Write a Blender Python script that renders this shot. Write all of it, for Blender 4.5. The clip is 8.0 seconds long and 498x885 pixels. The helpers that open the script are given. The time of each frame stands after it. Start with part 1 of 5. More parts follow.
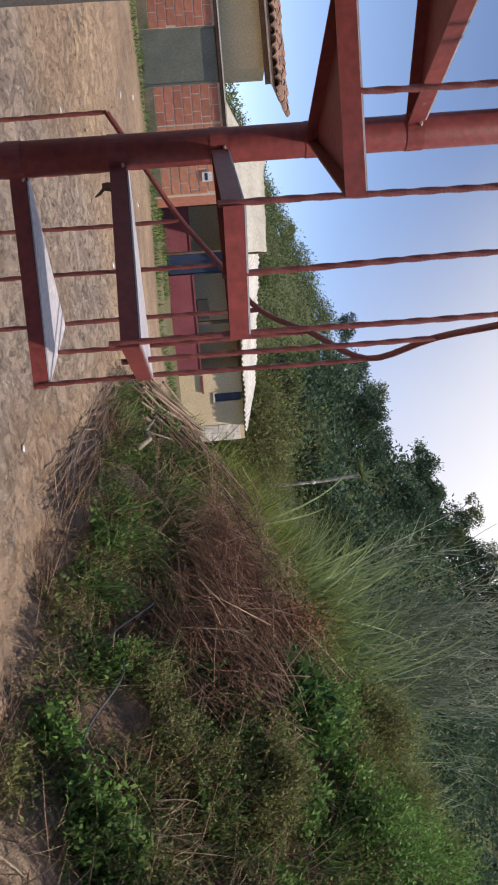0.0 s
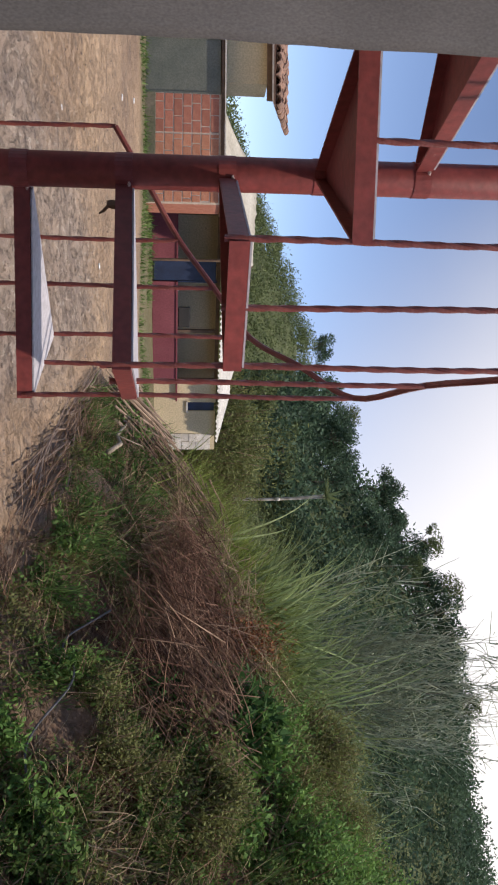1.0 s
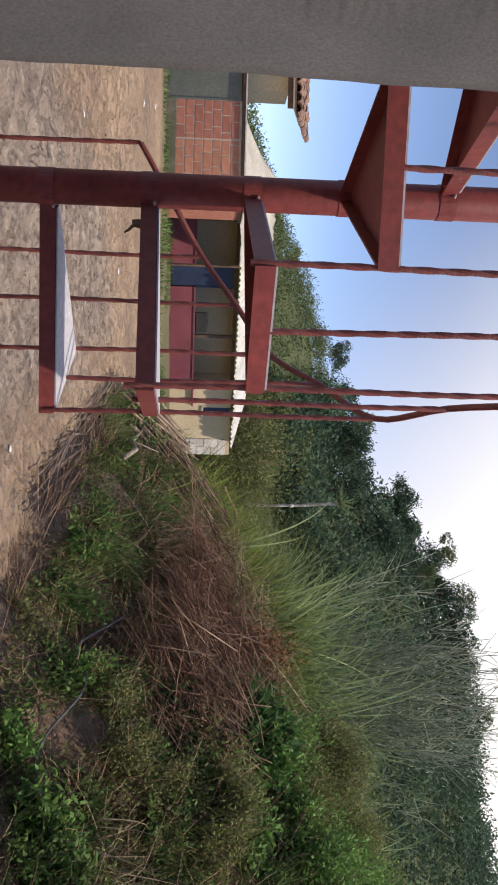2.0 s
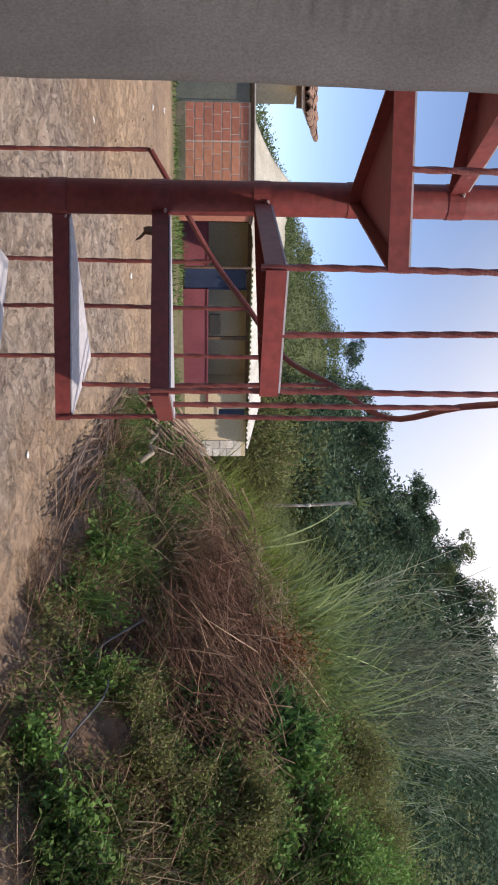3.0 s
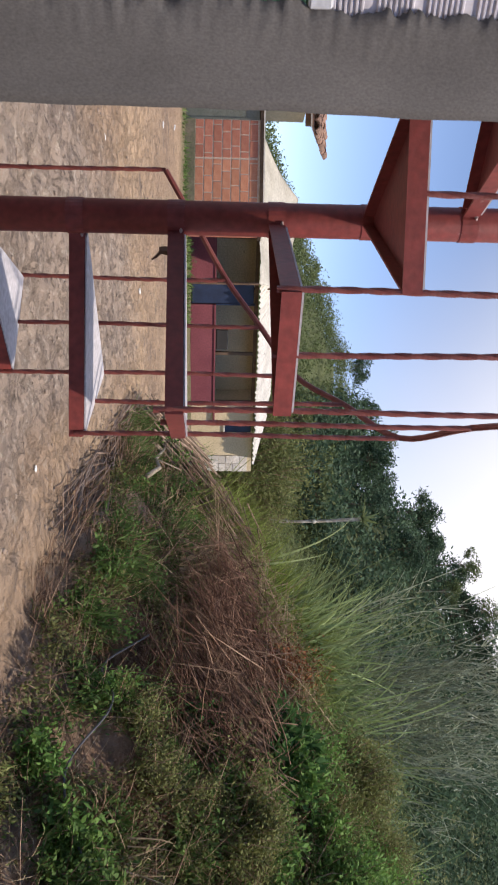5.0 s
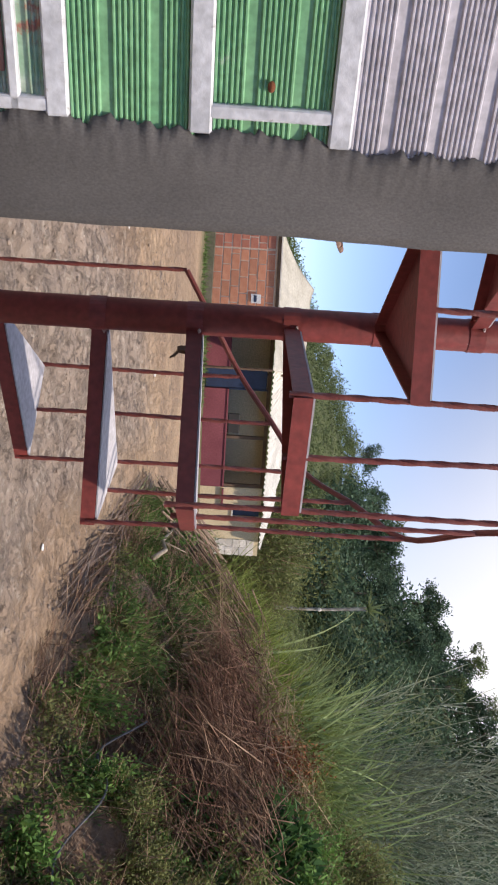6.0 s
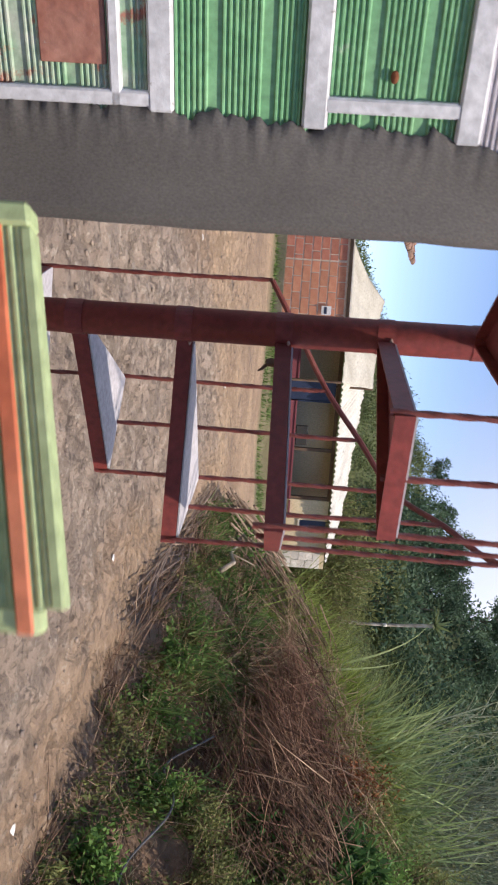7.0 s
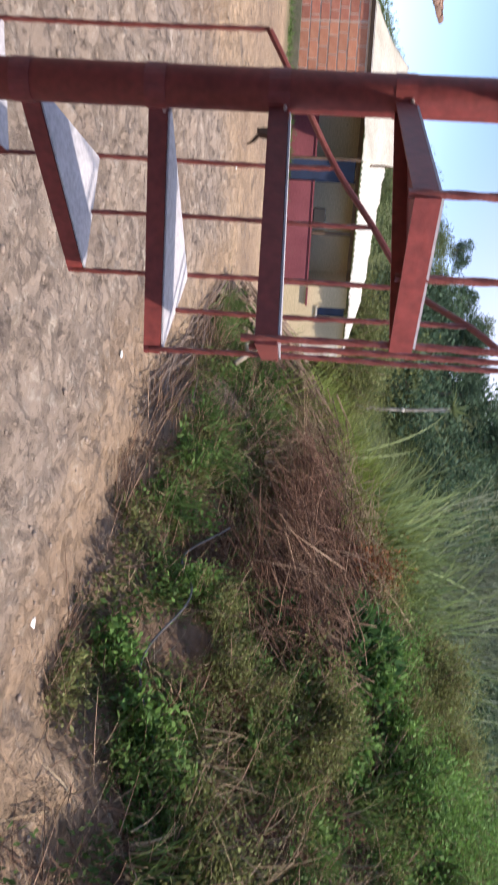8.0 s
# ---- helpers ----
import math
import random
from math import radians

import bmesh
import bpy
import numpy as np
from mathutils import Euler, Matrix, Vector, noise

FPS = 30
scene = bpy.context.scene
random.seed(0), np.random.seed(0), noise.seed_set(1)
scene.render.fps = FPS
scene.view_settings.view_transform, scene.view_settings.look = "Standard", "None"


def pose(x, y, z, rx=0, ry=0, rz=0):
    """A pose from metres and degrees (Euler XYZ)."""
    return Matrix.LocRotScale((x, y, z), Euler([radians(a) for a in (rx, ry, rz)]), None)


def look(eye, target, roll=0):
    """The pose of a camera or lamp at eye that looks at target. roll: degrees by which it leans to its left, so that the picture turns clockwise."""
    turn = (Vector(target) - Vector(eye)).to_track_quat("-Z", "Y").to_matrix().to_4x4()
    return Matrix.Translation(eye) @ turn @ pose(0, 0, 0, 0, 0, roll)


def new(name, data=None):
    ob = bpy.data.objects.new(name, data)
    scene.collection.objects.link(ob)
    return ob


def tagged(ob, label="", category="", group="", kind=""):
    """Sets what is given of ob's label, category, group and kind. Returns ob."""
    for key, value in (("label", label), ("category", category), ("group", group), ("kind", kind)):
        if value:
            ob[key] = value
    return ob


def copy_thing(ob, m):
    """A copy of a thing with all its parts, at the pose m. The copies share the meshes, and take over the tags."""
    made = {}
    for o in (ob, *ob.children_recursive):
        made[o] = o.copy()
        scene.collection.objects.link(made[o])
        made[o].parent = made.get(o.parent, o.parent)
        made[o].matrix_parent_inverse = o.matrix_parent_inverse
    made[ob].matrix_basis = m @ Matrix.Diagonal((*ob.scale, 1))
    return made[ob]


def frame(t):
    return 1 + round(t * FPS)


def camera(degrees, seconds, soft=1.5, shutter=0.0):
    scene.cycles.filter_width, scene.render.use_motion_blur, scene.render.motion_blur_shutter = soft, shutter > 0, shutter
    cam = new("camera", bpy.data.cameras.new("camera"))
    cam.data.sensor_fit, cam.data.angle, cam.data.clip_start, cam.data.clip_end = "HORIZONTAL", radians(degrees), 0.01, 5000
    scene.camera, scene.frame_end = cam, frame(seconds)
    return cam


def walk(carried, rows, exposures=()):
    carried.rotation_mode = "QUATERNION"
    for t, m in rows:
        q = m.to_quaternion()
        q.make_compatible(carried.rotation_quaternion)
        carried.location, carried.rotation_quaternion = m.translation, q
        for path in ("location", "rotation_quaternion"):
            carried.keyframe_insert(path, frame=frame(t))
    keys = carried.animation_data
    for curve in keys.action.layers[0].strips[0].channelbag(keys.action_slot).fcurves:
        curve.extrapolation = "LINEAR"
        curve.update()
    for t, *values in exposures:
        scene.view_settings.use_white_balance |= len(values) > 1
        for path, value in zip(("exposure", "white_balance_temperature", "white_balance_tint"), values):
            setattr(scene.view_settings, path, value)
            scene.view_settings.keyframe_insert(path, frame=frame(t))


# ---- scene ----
PATH = [
    (0, (0.074, -0.013, 1.526), (0.11, 1.985, 1.611), 85.2),
    (0.5, (0.051, -0.01, 1.517), (0.077, 1.985, 1.647), 88.1),
    (1, (0.037, -0.004, 1.502), (0.049, 1.99, 1.658), 90.5),
    (1.5, (0.017, 0.001, 1.49), (0.018, 1.996, 1.622), 91.8),
    (3, (0.006, -0.017, 1.491), (0.006, 1.981, 1.579), 90.3),
    (3.5, (0.005, -0.013, 1.497), (0.005, 1.985, 1.579), 89.9),
    (4, (0.009, -0.013, 1.496), (0.009, 1.985, 1.579), 90.0),
    (4.2, (0.009, -0.015, 1.495), (0.01, 1.983, 1.576), 90.1),
    (5.3, (-0.01, -0.037, 1.475), (-0.086, 1.96, 1.545), 91.9),
    (5.5, (-0.018, -0.045, 1.478), (-0.139, 1.95, 1.544), 92.6),
    (6, (-0.023, -0.066, 1.475), (-0.241, 1.922, 1.523), 93.4),
    (6.5, (0.011, -0.087, 1.475), (-0.238, 1.897, 1.493), 93.6),
    (6.8, (0.004, -0.051, 1.441), (-0.238, 1.934, 1.381), 93.8),
    (7, (-0.04, 0.011, 1.432), (-0.273, 1.995, 1.331), 94.3),
    (7.2, (-0.078, 0.062, 1.436), (-0.299, 2.047, 1.326), 94.9),
    (7.3, (-0.097, 0.104, 1.439), (-0.281, 2.092, 1.335), 94.7),
    (7.5, (-0.093, 0.128, 1.447), (-0.141, 2.125, 1.343), 95.4),
    (7.7, (-0.075, 0.176, 1.441), (0.011, 2.171, 1.339), 94.8),
    (8, (-0.081, 0.248, 1.461), (0.157, 2.231, 1.352), 93.9),
]
cam = camera(31.0, 8.0, soft=1.9, shutter=0.4)
EXPOSURES = [(0, 0.84, 7000, 14), (1.5, 0.86, 7000, 14), (3.0, 1.02, 7000, 14), (5.5, 1.05, 7000, 14), (7.0, 1.14, 7000, 14), (8.0, 1.46, 6800, 15)]
walk(cam, [(t, look(eye, target, roll)) for t, eye, target, roll in PATH], EXPOSURES)

# ---- world, sun, exposure ----
SUN_AZ, SUN_EL = 124.0, 63.0          # degrees to the right of +Y, above the horizon
world = bpy.data.worlds.new("sky")
scene.world = world
world.use_nodes = True
wn, wl = world.node_tree.nodes, world.node_tree.links
sky = wn.new("ShaderNodeTexSky")
sky.sky_type = "NISHITA"
sky.sun_disc = False
sky.sun_elevation = radians(SUN_EL)
sky.sun_rotation = radians(SUN_AZ)
sky.air_density, sky.dust_density, sky.ozone_density = 0.45, 0.3, 1.5
# white glow painted into the sky ahead, stronger upwards and to the right
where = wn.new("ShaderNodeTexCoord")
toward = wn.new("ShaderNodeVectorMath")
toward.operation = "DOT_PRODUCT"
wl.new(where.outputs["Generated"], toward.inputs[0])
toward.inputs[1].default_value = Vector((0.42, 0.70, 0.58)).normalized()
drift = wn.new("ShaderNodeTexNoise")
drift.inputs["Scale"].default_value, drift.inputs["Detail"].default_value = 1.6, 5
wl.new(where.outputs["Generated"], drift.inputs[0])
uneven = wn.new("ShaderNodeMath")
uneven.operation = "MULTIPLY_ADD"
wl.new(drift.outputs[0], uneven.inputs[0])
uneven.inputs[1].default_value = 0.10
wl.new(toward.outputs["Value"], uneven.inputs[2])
brightening = wn.new("ShaderNodeMapRange")
brightening.interpolation_type = "SMOOTHSTEP"
brightening.inputs[1].default_value, brightening.inputs[2].default_value = 0.72, 1.04
wl.new(uneven.outputs[0], brightening.inputs[0])
brightened = wn.new("ShaderNodeMix")
brightened.data_type = "RGBA"
wl.new(brightening.outputs[0], brightened.inputs[0])
wl.new(sky.outputs[0], brightened.inputs[6])
brightened.inputs[7].default_value = (5.4, 5.5, 5.7, 1)
wl.new(brightened.outputs[2], wn["Background"].inputs[0])
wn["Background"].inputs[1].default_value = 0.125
sun = new("sun", bpy.data.lights.new("sun", "SUN"))
sun.data.energy = 2.45
sun.data.angle = radians(1.5)
sun.data.color = (1.0, 0.93, 0.82)
az, el = radians(SUN_AZ), radians(SUN_EL)
sun.matrix_world = look((math.sin(az) * math.cos(el) * 50, math.cos(az) * math.cos(el) * 50, math.sin(el) * 50), (0, 0, 0))


# ---- materials ----
def material(name, colours, scale=4.0, rough=0.8, bump=0.3, fine=60.0, metal=0.0, vary=0.0, island=False, stain_or_shade=None, stretch=(1, 1, 1), through_light=0.0):
    """Two or three colours mixed by coarse noise, with fine grain, relief and optional stains or painted pit shade."""
    m = bpy.data.materials.new(name)
    m.use_nodes = True
    n, l = m.node_tree.nodes, m.node_tree.links
    b = n["Principled BSDF"]
    co = n.new("ShaderNodeTexCoord")
    mp = n.new("ShaderNodeMapping")
    mp.inputs["Scale"].default_value = stretch
    l.new(co.outputs["Object"], mp.inputs[0])
    big = n.new("ShaderNodeTexNoise")
    big.inputs["Scale"].default_value, big.inputs["Detail"].default_value = scale, 6
    l.new(mp.outputs[0], big.inputs[0])
    ramp = n.new("ShaderNodeValToRGB")
    ramp.color_ramp.elements[0].position, ramp.color_ramp.elements[1].position = 0.34, 0.66
    ramp.color_ramp.elements[0].color = (*colours[0], 1)
    ramp.color_ramp.elements[1].color = (*colours[-1], 1)
    if len(colours) == 3:
        ramp.color_ramp.elements.new(0.5).color = (*colours[1], 1)
    l.new(big.outputs[0], ramp.inputs[0])
    small = n.new("ShaderNodeTexNoise")
    small.inputs["Scale"].default_value, small.inputs["Detail"].default_value = fine, 4
    l.new(mp.outputs[0], small.inputs[0])
    grain = n.new("ShaderNodeMapRange")
    grain.inputs[1].default_value, grain.inputs[2].default_value = 0.3, 0.7
    grain.inputs[3].default_value, grain.inputs[4].default_value = 0.78, 1.16
    l.new(small.outputs[0], grain.inputs[0])
    out = ramp.outputs[0]
    if stain_or_shade:
        col, where, size = stain_or_shade
        spot = n.new("ShaderNodeTexNoise")
        spot.inputs["Scale"].default_value, spot.inputs["Detail"].default_value, spot.inputs["Roughness"].default_value = size, 8, 0.7
        l.new(co.outputs["Object"], spot.inputs[0])
        cut = n.new("ShaderNodeMapRange")
        cut.inputs[1].default_value, cut.inputs[2].default_value = where, where + 0.07
        l.new(spot.outputs[0], cut.inputs[0])
        mix = n.new("ShaderNodeMix")
        mix.data_type = "RGBA"
        l.new(cut.outputs[0], mix.inputs[0])
        l.new(out, mix.inputs[6])
        mix.inputs[7].default_value = (*col, 1)
        out = mix.outputs[2]
    scaled = n.new("ShaderNodeVectorMath")
    scaled.operation = "SCALE"
    l.new(out, scaled.inputs[0])
    l.new(grain.outputs[0], scaled.inputs["Scale"])
    out = scaled.outputs[0]
    if vary:
        if island:
            src = n.new("ShaderNodeNewGeometry").outputs["Random Per Island"]
        else:
            src = n.new("ShaderNodeObjectInfo").outputs["Random"]
        span = n.new("ShaderNodeMapRange")
        span.inputs[3].default_value, span.inputs[4].default_value = 1 - vary, 1 + vary
        l.new(src, span.inputs[0])
        again = n.new("ShaderNodeVectorMath")
        again.operation = "SCALE"
        l.new(out, again.inputs[0])
        l.new(span.outputs[0], again.inputs["Scale"])
        out = again.outputs[0]
    l.new(out, b.inputs["Base Color"])
    b.inputs["Roughness"].default_value = rough
    b.inputs["Metallic"].default_value = metal
    if island:
        b.inputs["Specular IOR Level"].default_value = 0.2
    if bump:
        bp = n.new("ShaderNodeBump")
        bp.inputs["Strength"].default_value, bp.inputs["Distance"].default_value = bump, 0.004 if fine > 30 else 0.02
        l.new(small.outputs[0], bp.inputs["Height"])
        l.new(bp.outputs[0], b.inputs["Normal"])
    if through_light:
        tr = n.new("ShaderNodeBsdfTranslucent")
        l.new(out, tr.inputs[0])
        add = n.new("ShaderNodeMixShader")
        add.inputs[0].default_value = through_light
        l.new(b.outputs[0], add.inputs[1])
        l.new(tr.outputs[0], add.inputs[2])
        l.new(add.outputs[0], n["Material Output"].inputs[0])
    return m


M = {}
M["earth"] = material("earth", [(0.23, 0.18, 0.15), (0.31, 0.24, 0.19)], 0.55, 0.92, 0.6, 40.0)


def yard_material():
    """The yard's trodden mud and dry sand, with dark soil on the bank and turf on the slopes."""
    m = material("yard", [(0.30, 0.205, 0.14), (0.39, 0.27, 0.18), (0.47, 0.33, 0.215)], 0.55, 0.9, 0.0, 14.0, stain_or_shade=((0.24, 0.175, 0.13), 0.57, 1.3))
    n, l = m.node_tree.nodes, m.node_tree.links
    b = n["Principled BSDF"]
    out = b.inputs["Base Color"].links[0].from_socket
    co = n.new("ShaderNodeTexCoord")

    def cloud(scale, detail, rough, stretch=(1, 1, 1), turn=0.35, distort=0.0):
        mp = n.new("ShaderNodeMapping")
        mp.inputs["Scale"].default_value, mp.inputs["Rotation"].default_value = stretch, (0, 0, turn)
        l.new(co.outputs["Object"], mp.inputs[0])
        t = n.new("ShaderNodeTexNoise")
        t.inputs["Scale"].default_value, t.inputs["Detail"].default_value, t.inputs["Roughness"].default_value = scale, detail, rough
        t.inputs["Distortion"].default_value = distort
        l.new(mp.outputs[0], t.inputs[0])
        return t.outputs[0]

    def span(src, a0, a1, b0, b1):
        t = n.new("ShaderNodeMapRange")
        for i, v in zip((1, 2, 3, 4), (a0, a1, b0, b1)):
            t.inputs[i].default_value = v
        l.new(src, t.inputs[0])
        return t.outputs[0]

    def calc(op, p, q):
        t = n.new("ShaderNodeMath")
        t.operation = op
        for i, v in enumerate((p, q)):
            if isinstance(v, float):
                t.inputs[i].default_value = v
            else:
                l.new(v, t.inputs[i])
        return t.outputs[0]

    def blend(fac, p, q):
        t = n.new("ShaderNodeMix")
        t.data_type = "RGBA"
        l.new(fac, t.inputs[0])
        l.new(p, t.inputs[6])
        if isinstance(q, tuple):
            t.inputs[7].default_value = (*q, 1)
        else:
            l.new(q, t.inputs[7])
        return t.outputs[2]

    def zone(name):
        t = n.new("ShaderNodeAttribute")
        t.attribute_name = name
        return t.outputs["Fac"]

    # grey churned mud with pale dried crusts on high spots, dark low spots and prints
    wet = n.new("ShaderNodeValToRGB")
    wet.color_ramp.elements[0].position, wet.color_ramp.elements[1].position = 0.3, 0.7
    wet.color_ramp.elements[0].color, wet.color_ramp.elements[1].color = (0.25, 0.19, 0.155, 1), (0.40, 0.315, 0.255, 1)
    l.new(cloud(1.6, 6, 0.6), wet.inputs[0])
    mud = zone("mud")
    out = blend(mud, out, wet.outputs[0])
    crust = cloud(10.0, 9, 0.7, (1.0, 0.7, 1.0), distort=0.2)
    prints = calc("ABSOLUTE", calc("SUBTRACT", cloud(4.2, 7, 0.7, (1.0, 0.7, 1.0), 0.5, 0.4), 0.5), 0.0)
    ridge = span(prints, 0.0, 0.045, 0.0, 1.0)
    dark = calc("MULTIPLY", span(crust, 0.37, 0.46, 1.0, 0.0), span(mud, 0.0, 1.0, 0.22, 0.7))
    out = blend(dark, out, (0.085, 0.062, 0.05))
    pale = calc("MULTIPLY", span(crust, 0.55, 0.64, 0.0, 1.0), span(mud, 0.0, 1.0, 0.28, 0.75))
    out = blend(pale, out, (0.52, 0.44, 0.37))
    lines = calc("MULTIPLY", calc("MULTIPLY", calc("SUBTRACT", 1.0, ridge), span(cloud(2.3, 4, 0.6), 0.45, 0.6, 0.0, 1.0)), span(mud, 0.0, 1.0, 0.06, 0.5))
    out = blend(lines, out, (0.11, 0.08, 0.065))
    height = calc("ADD", calc("MULTIPLY", crust, 1.0), calc("MULTIPLY", ridge, 0.22))
    relief = n.new("ShaderNodeBump")
    relief.inputs["Strength"].default_value, relief.inputs["Distance"].default_value = 1.0, 0.08
    l.new(height, relief.inputs["Height"])
    grit = n.new("ShaderNodeBump")
    grit.inputs["Strength"].default_value, grit.inputs["Distance"].default_value = 0.7, 0.006
    l.new(cloud(60.0, 5, 0.7), grit.inputs["Height"])
    l.new(relief.outputs[0], grit.inputs["Normal"])
    l.new(grit.outputs[0], b.inputs["Normal"])
    for name, c0, c1 in (("soil", (0.09, 0.040, 0.025), (0.23, 0.112, 0.068)), ("turf", (0.05, 0.075, 0.025), (0.12, 0.14, 0.055))):
        rp = n.new("ShaderNodeValToRGB")
        rp.color_ramp.elements[0].position, rp.color_ramp.elements[1].position = 0.35, 0.65
        rp.color_ramp.elements[0].color, rp.color_ramp.elements[1].color = (*c0, 1), (*c1, 1)
        l.new(cloud(7.0, 8, 0.5), rp.inputs[0])
        out = blend(zone(name), out, rp.outputs[0])
    l.new(out, b.inputs["Base Color"])
    return m


M["yard"] = yard_material()
M["red_paint"] = material("red_paint", [(0.165, 0.028, 0.026), (0.23, 0.044, 0.038)], 6.0, 0.6, 0.2, 70.0, stain_or_shade=((0.36, 0.24, 0.22), 0.68, 26.0))
M["rod_paint"] = material("rod_paint", [(0.14, 0.032, 0.028), (0.20, 0.052, 0.042)], 14.0, 0.5, 0.2, 120.0)
M["tread_top"] = material("tread_top", [(0.36, 0.35, 0.39), (0.45, 0.44, 0.48)], 9.0, 0.6, 0.2, 80.0, stain_or_shade=((0.30, 0.22, 0.20), 0.66, 16.0))
# dark specks in the cement colour stand in for shade inside small pits
M["cement"] = material("cement", [(0.078, 0.073, 0.072), (0.096, 0.090, 0.089), (0.122, 0.115, 0.114)], 5.0, 0.85, 0.05, 500.0, stain_or_shade=((0.045, 0.042, 0.041), 0.69, 60.0), stretch=(1, 1, 0.6))
M["weld"] = material("weld", [(0.30, 0.20, 0.19), (0.46, 0.37, 0.36)], 60.0, 0.5, 0.3, 200.0)
M["green_paint"] = material("green_paint", [(0.15, 0.36, 0.19), (0.21, 0.43, 0.24)], 9.0, 0.45, 0.12, 110.0, stain_or_shade=((0.42, 0.50, 0.42), 0.68, 16.0))
M["pale_green_paint"] = material("pale_green_paint", [(0.30, 0.40, 0.20), (0.40, 0.48, 0.27)], 9.0, 0.6, 0.12, 110.0, stain_or_shade=((0.45, 0.22, 0.13), 0.66, 16.0))
M["worn_green_paint"] = material("worn_green_paint", [(0.20, 0.38, 0.23), (0.44, 0.47, 0.42)], 22.0, 0.6, 0.2, 110.0, stain_or_shade=((0.36, 0.15, 0.11), 0.55, 20.0))
M["white_paint"] = material("white_paint", [(0.50, 0.515, 0.56), (0.60, 0.615, 0.66)], 12.0, 0.55, 0.25, 90.0, stain_or_shade=((0.24, 0.22, 0.21), 0.63, 70.0))
M["red_patch"] = material("red_patch", [(0.26, 0.10, 0.075), (0.36, 0.18, 0.14)], 26.0, 0.7, 0.2, 110.0, stain_or_shade=((0.42, 0.46, 0.42), 0.6, 30.0))
M["lilac_paint"] = material("lilac_paint", [(0.46, 0.44, 0.48), (0.54, 0.52, 0.57)], 8.0, 0.5, 0.2, 90.0, stain_or_shade=((0.50, 0.42, 0.20), 0.72, 14.0))
M["orange_paint"] = material("orange_paint", [(0.55, 0.13, 0.06), (0.62, 0.22, 0.12)], 8.0, 0.5, 0.1, 90.0)
M["rust"] = material("rust", [(0.16, 0.05, 0.02), (0.25, 0.09, 0.04)], 80.0, 0.9, 0.5, 200.0)
M["brick"] = material("brick", [(0.46, 0.175, 0.10), (0.54, 0.25, 0.155)], 6.0, 0.9, 0.4, 40.0, vary=0.12)
# darker brick tone, for the left part and the side wall
M["brick_darker"] = material("brick_darker", [(0.38, 0.13, 0.085), (0.46, 0.185, 0.125)], 6.0, 0.9, 0.4, 40.0, vary=0.14)
M["mortar"] = material("mortar", [(0.46, 0.37, 0.30), (0.56, 0.46, 0.38)], 5.0, 0.95, 0.4, 40.0)
M["plinth"] = material("plinth", [(0.12, 0.12, 0.07), (0.22, 0.18, 0.13)], 2.0, 0.95, 0.5, 20.0)
M["grey_door"] = material("grey_door", [(0.12, 0.13, 0.105), (0.16, 0.165, 0.135)], 2.0, 0.6, 0.1, 30.0)
M["beige_wall"] = material("beige_wall", [(0.52, 0.42, 0.27), (0.62, 0.51, 0.34)], 0.8, 0.9, 0.2, 20.0, stain_or_shade=((0.33, 0.26, 0.18), 0.64, 1.6))
M["maroon_wall"] = material("maroon_wall", [(0.17, 0.038, 0.052), (0.23, 0.06, 0.075)], 0.9, 0.85, 0.2, 20.0, stain_or_shade=((0.15, 0.09, 0.07), 0.62, 1.8))
M["blue_door"] = material("blue_door", [(0.012, 0.02, 0.05), (0.02, 0.035, 0.085)], 2.0, 0.5, 0.1, 30.0)
M["dark"] = material("dark", [(0.02, 0.02, 0.02), (0.035, 0.03, 0.03)], 3.0, 0.8, 0.2, 30.0)
M["fibre_sheet"] = material("fibre_sheet", [(0.56, 0.54, 0.49), (0.70, 0.68, 0.63)], 1.0, 0.85, 0.3, 14.0, stain_or_shade=((0.27, 0.25, 0.21), 0.62, 2.0))
M["tarp"] = material("tarp", [(0.36, 0.34, 0.29), (0.47, 0.45, 0.40)], 1.0, 0.8, 0.3, 14.0, stain_or_shade=((0.22, 0.21, 0.18), 0.64, 1.2))
M["clay_tile"] = material("clay_tile", [(0.13, 0.08, 0.065), (0.24, 0.14, 0.10)], 4.0, 0.9, 0.5, 30.0, vary=0.3)
M["whitewash"] = material("whitewash", [(0.55, 0.50, 0.44), (0.66, 0.61, 0.55)], 2.0, 0.9, 0.3, 20.0, vary=0.15)
M["timber"] = material("timber", [(0.09, 0.055, 0.035), (0.16, 0.10, 0.065)], 3.0, 0.85, 0.4, 30.0)
M["stick"] = material("stick", [(0.16, 0.11, 0.085), (0.27, 0.20, 0.155)], 3.0, 0.9, 0.4, 30.0, vary=0.4)
M["dry_stick"] = material("dry_stick", [(0.11, 0.07, 0.05), (0.22, 0.15, 0.11)], 3.0, 0.9, 0.4, 30.0, vary=0.5)
M["pale_branch"] = material("pale_branch", [(0.24, 0.205, 0.155), (0.33, 0.28, 0.22)], 5.0, 0.9, 0.4, 30.0)
M["bark"] = material("bark", [(0.10, 0.08, 0.06), (0.20, 0.16, 0.12)], 3.0, 0.9, 0.6, 20.0)
M["palm_bark"] = material("palm_bark", [(0.20, 0.16, 0.12), (0.42, 0.38, 0.33)], 3.0, 0.9, 0.5, 9.0)
M["hose"] = material("hose", [(0.05, 0.05, 0.06), (0.09, 0.09, 0.10)], 3.0, 0.5, 0.1, 30.0)
M["litter"] = material("litter", [(0.62, 0.62, 0.64), (0.75, 0.75, 0.75)], 20.0, 0.6, 0.2, 60.0)
LEAF = dict(rough=0.65, bump=0.0, vary=0.45, island=True, through_light=0.35)
M["leaf"] = material("leaf", [(0.075, 0.145, 0.04), (0.125, 0.21, 0.06)], 1.5, **LEAF)
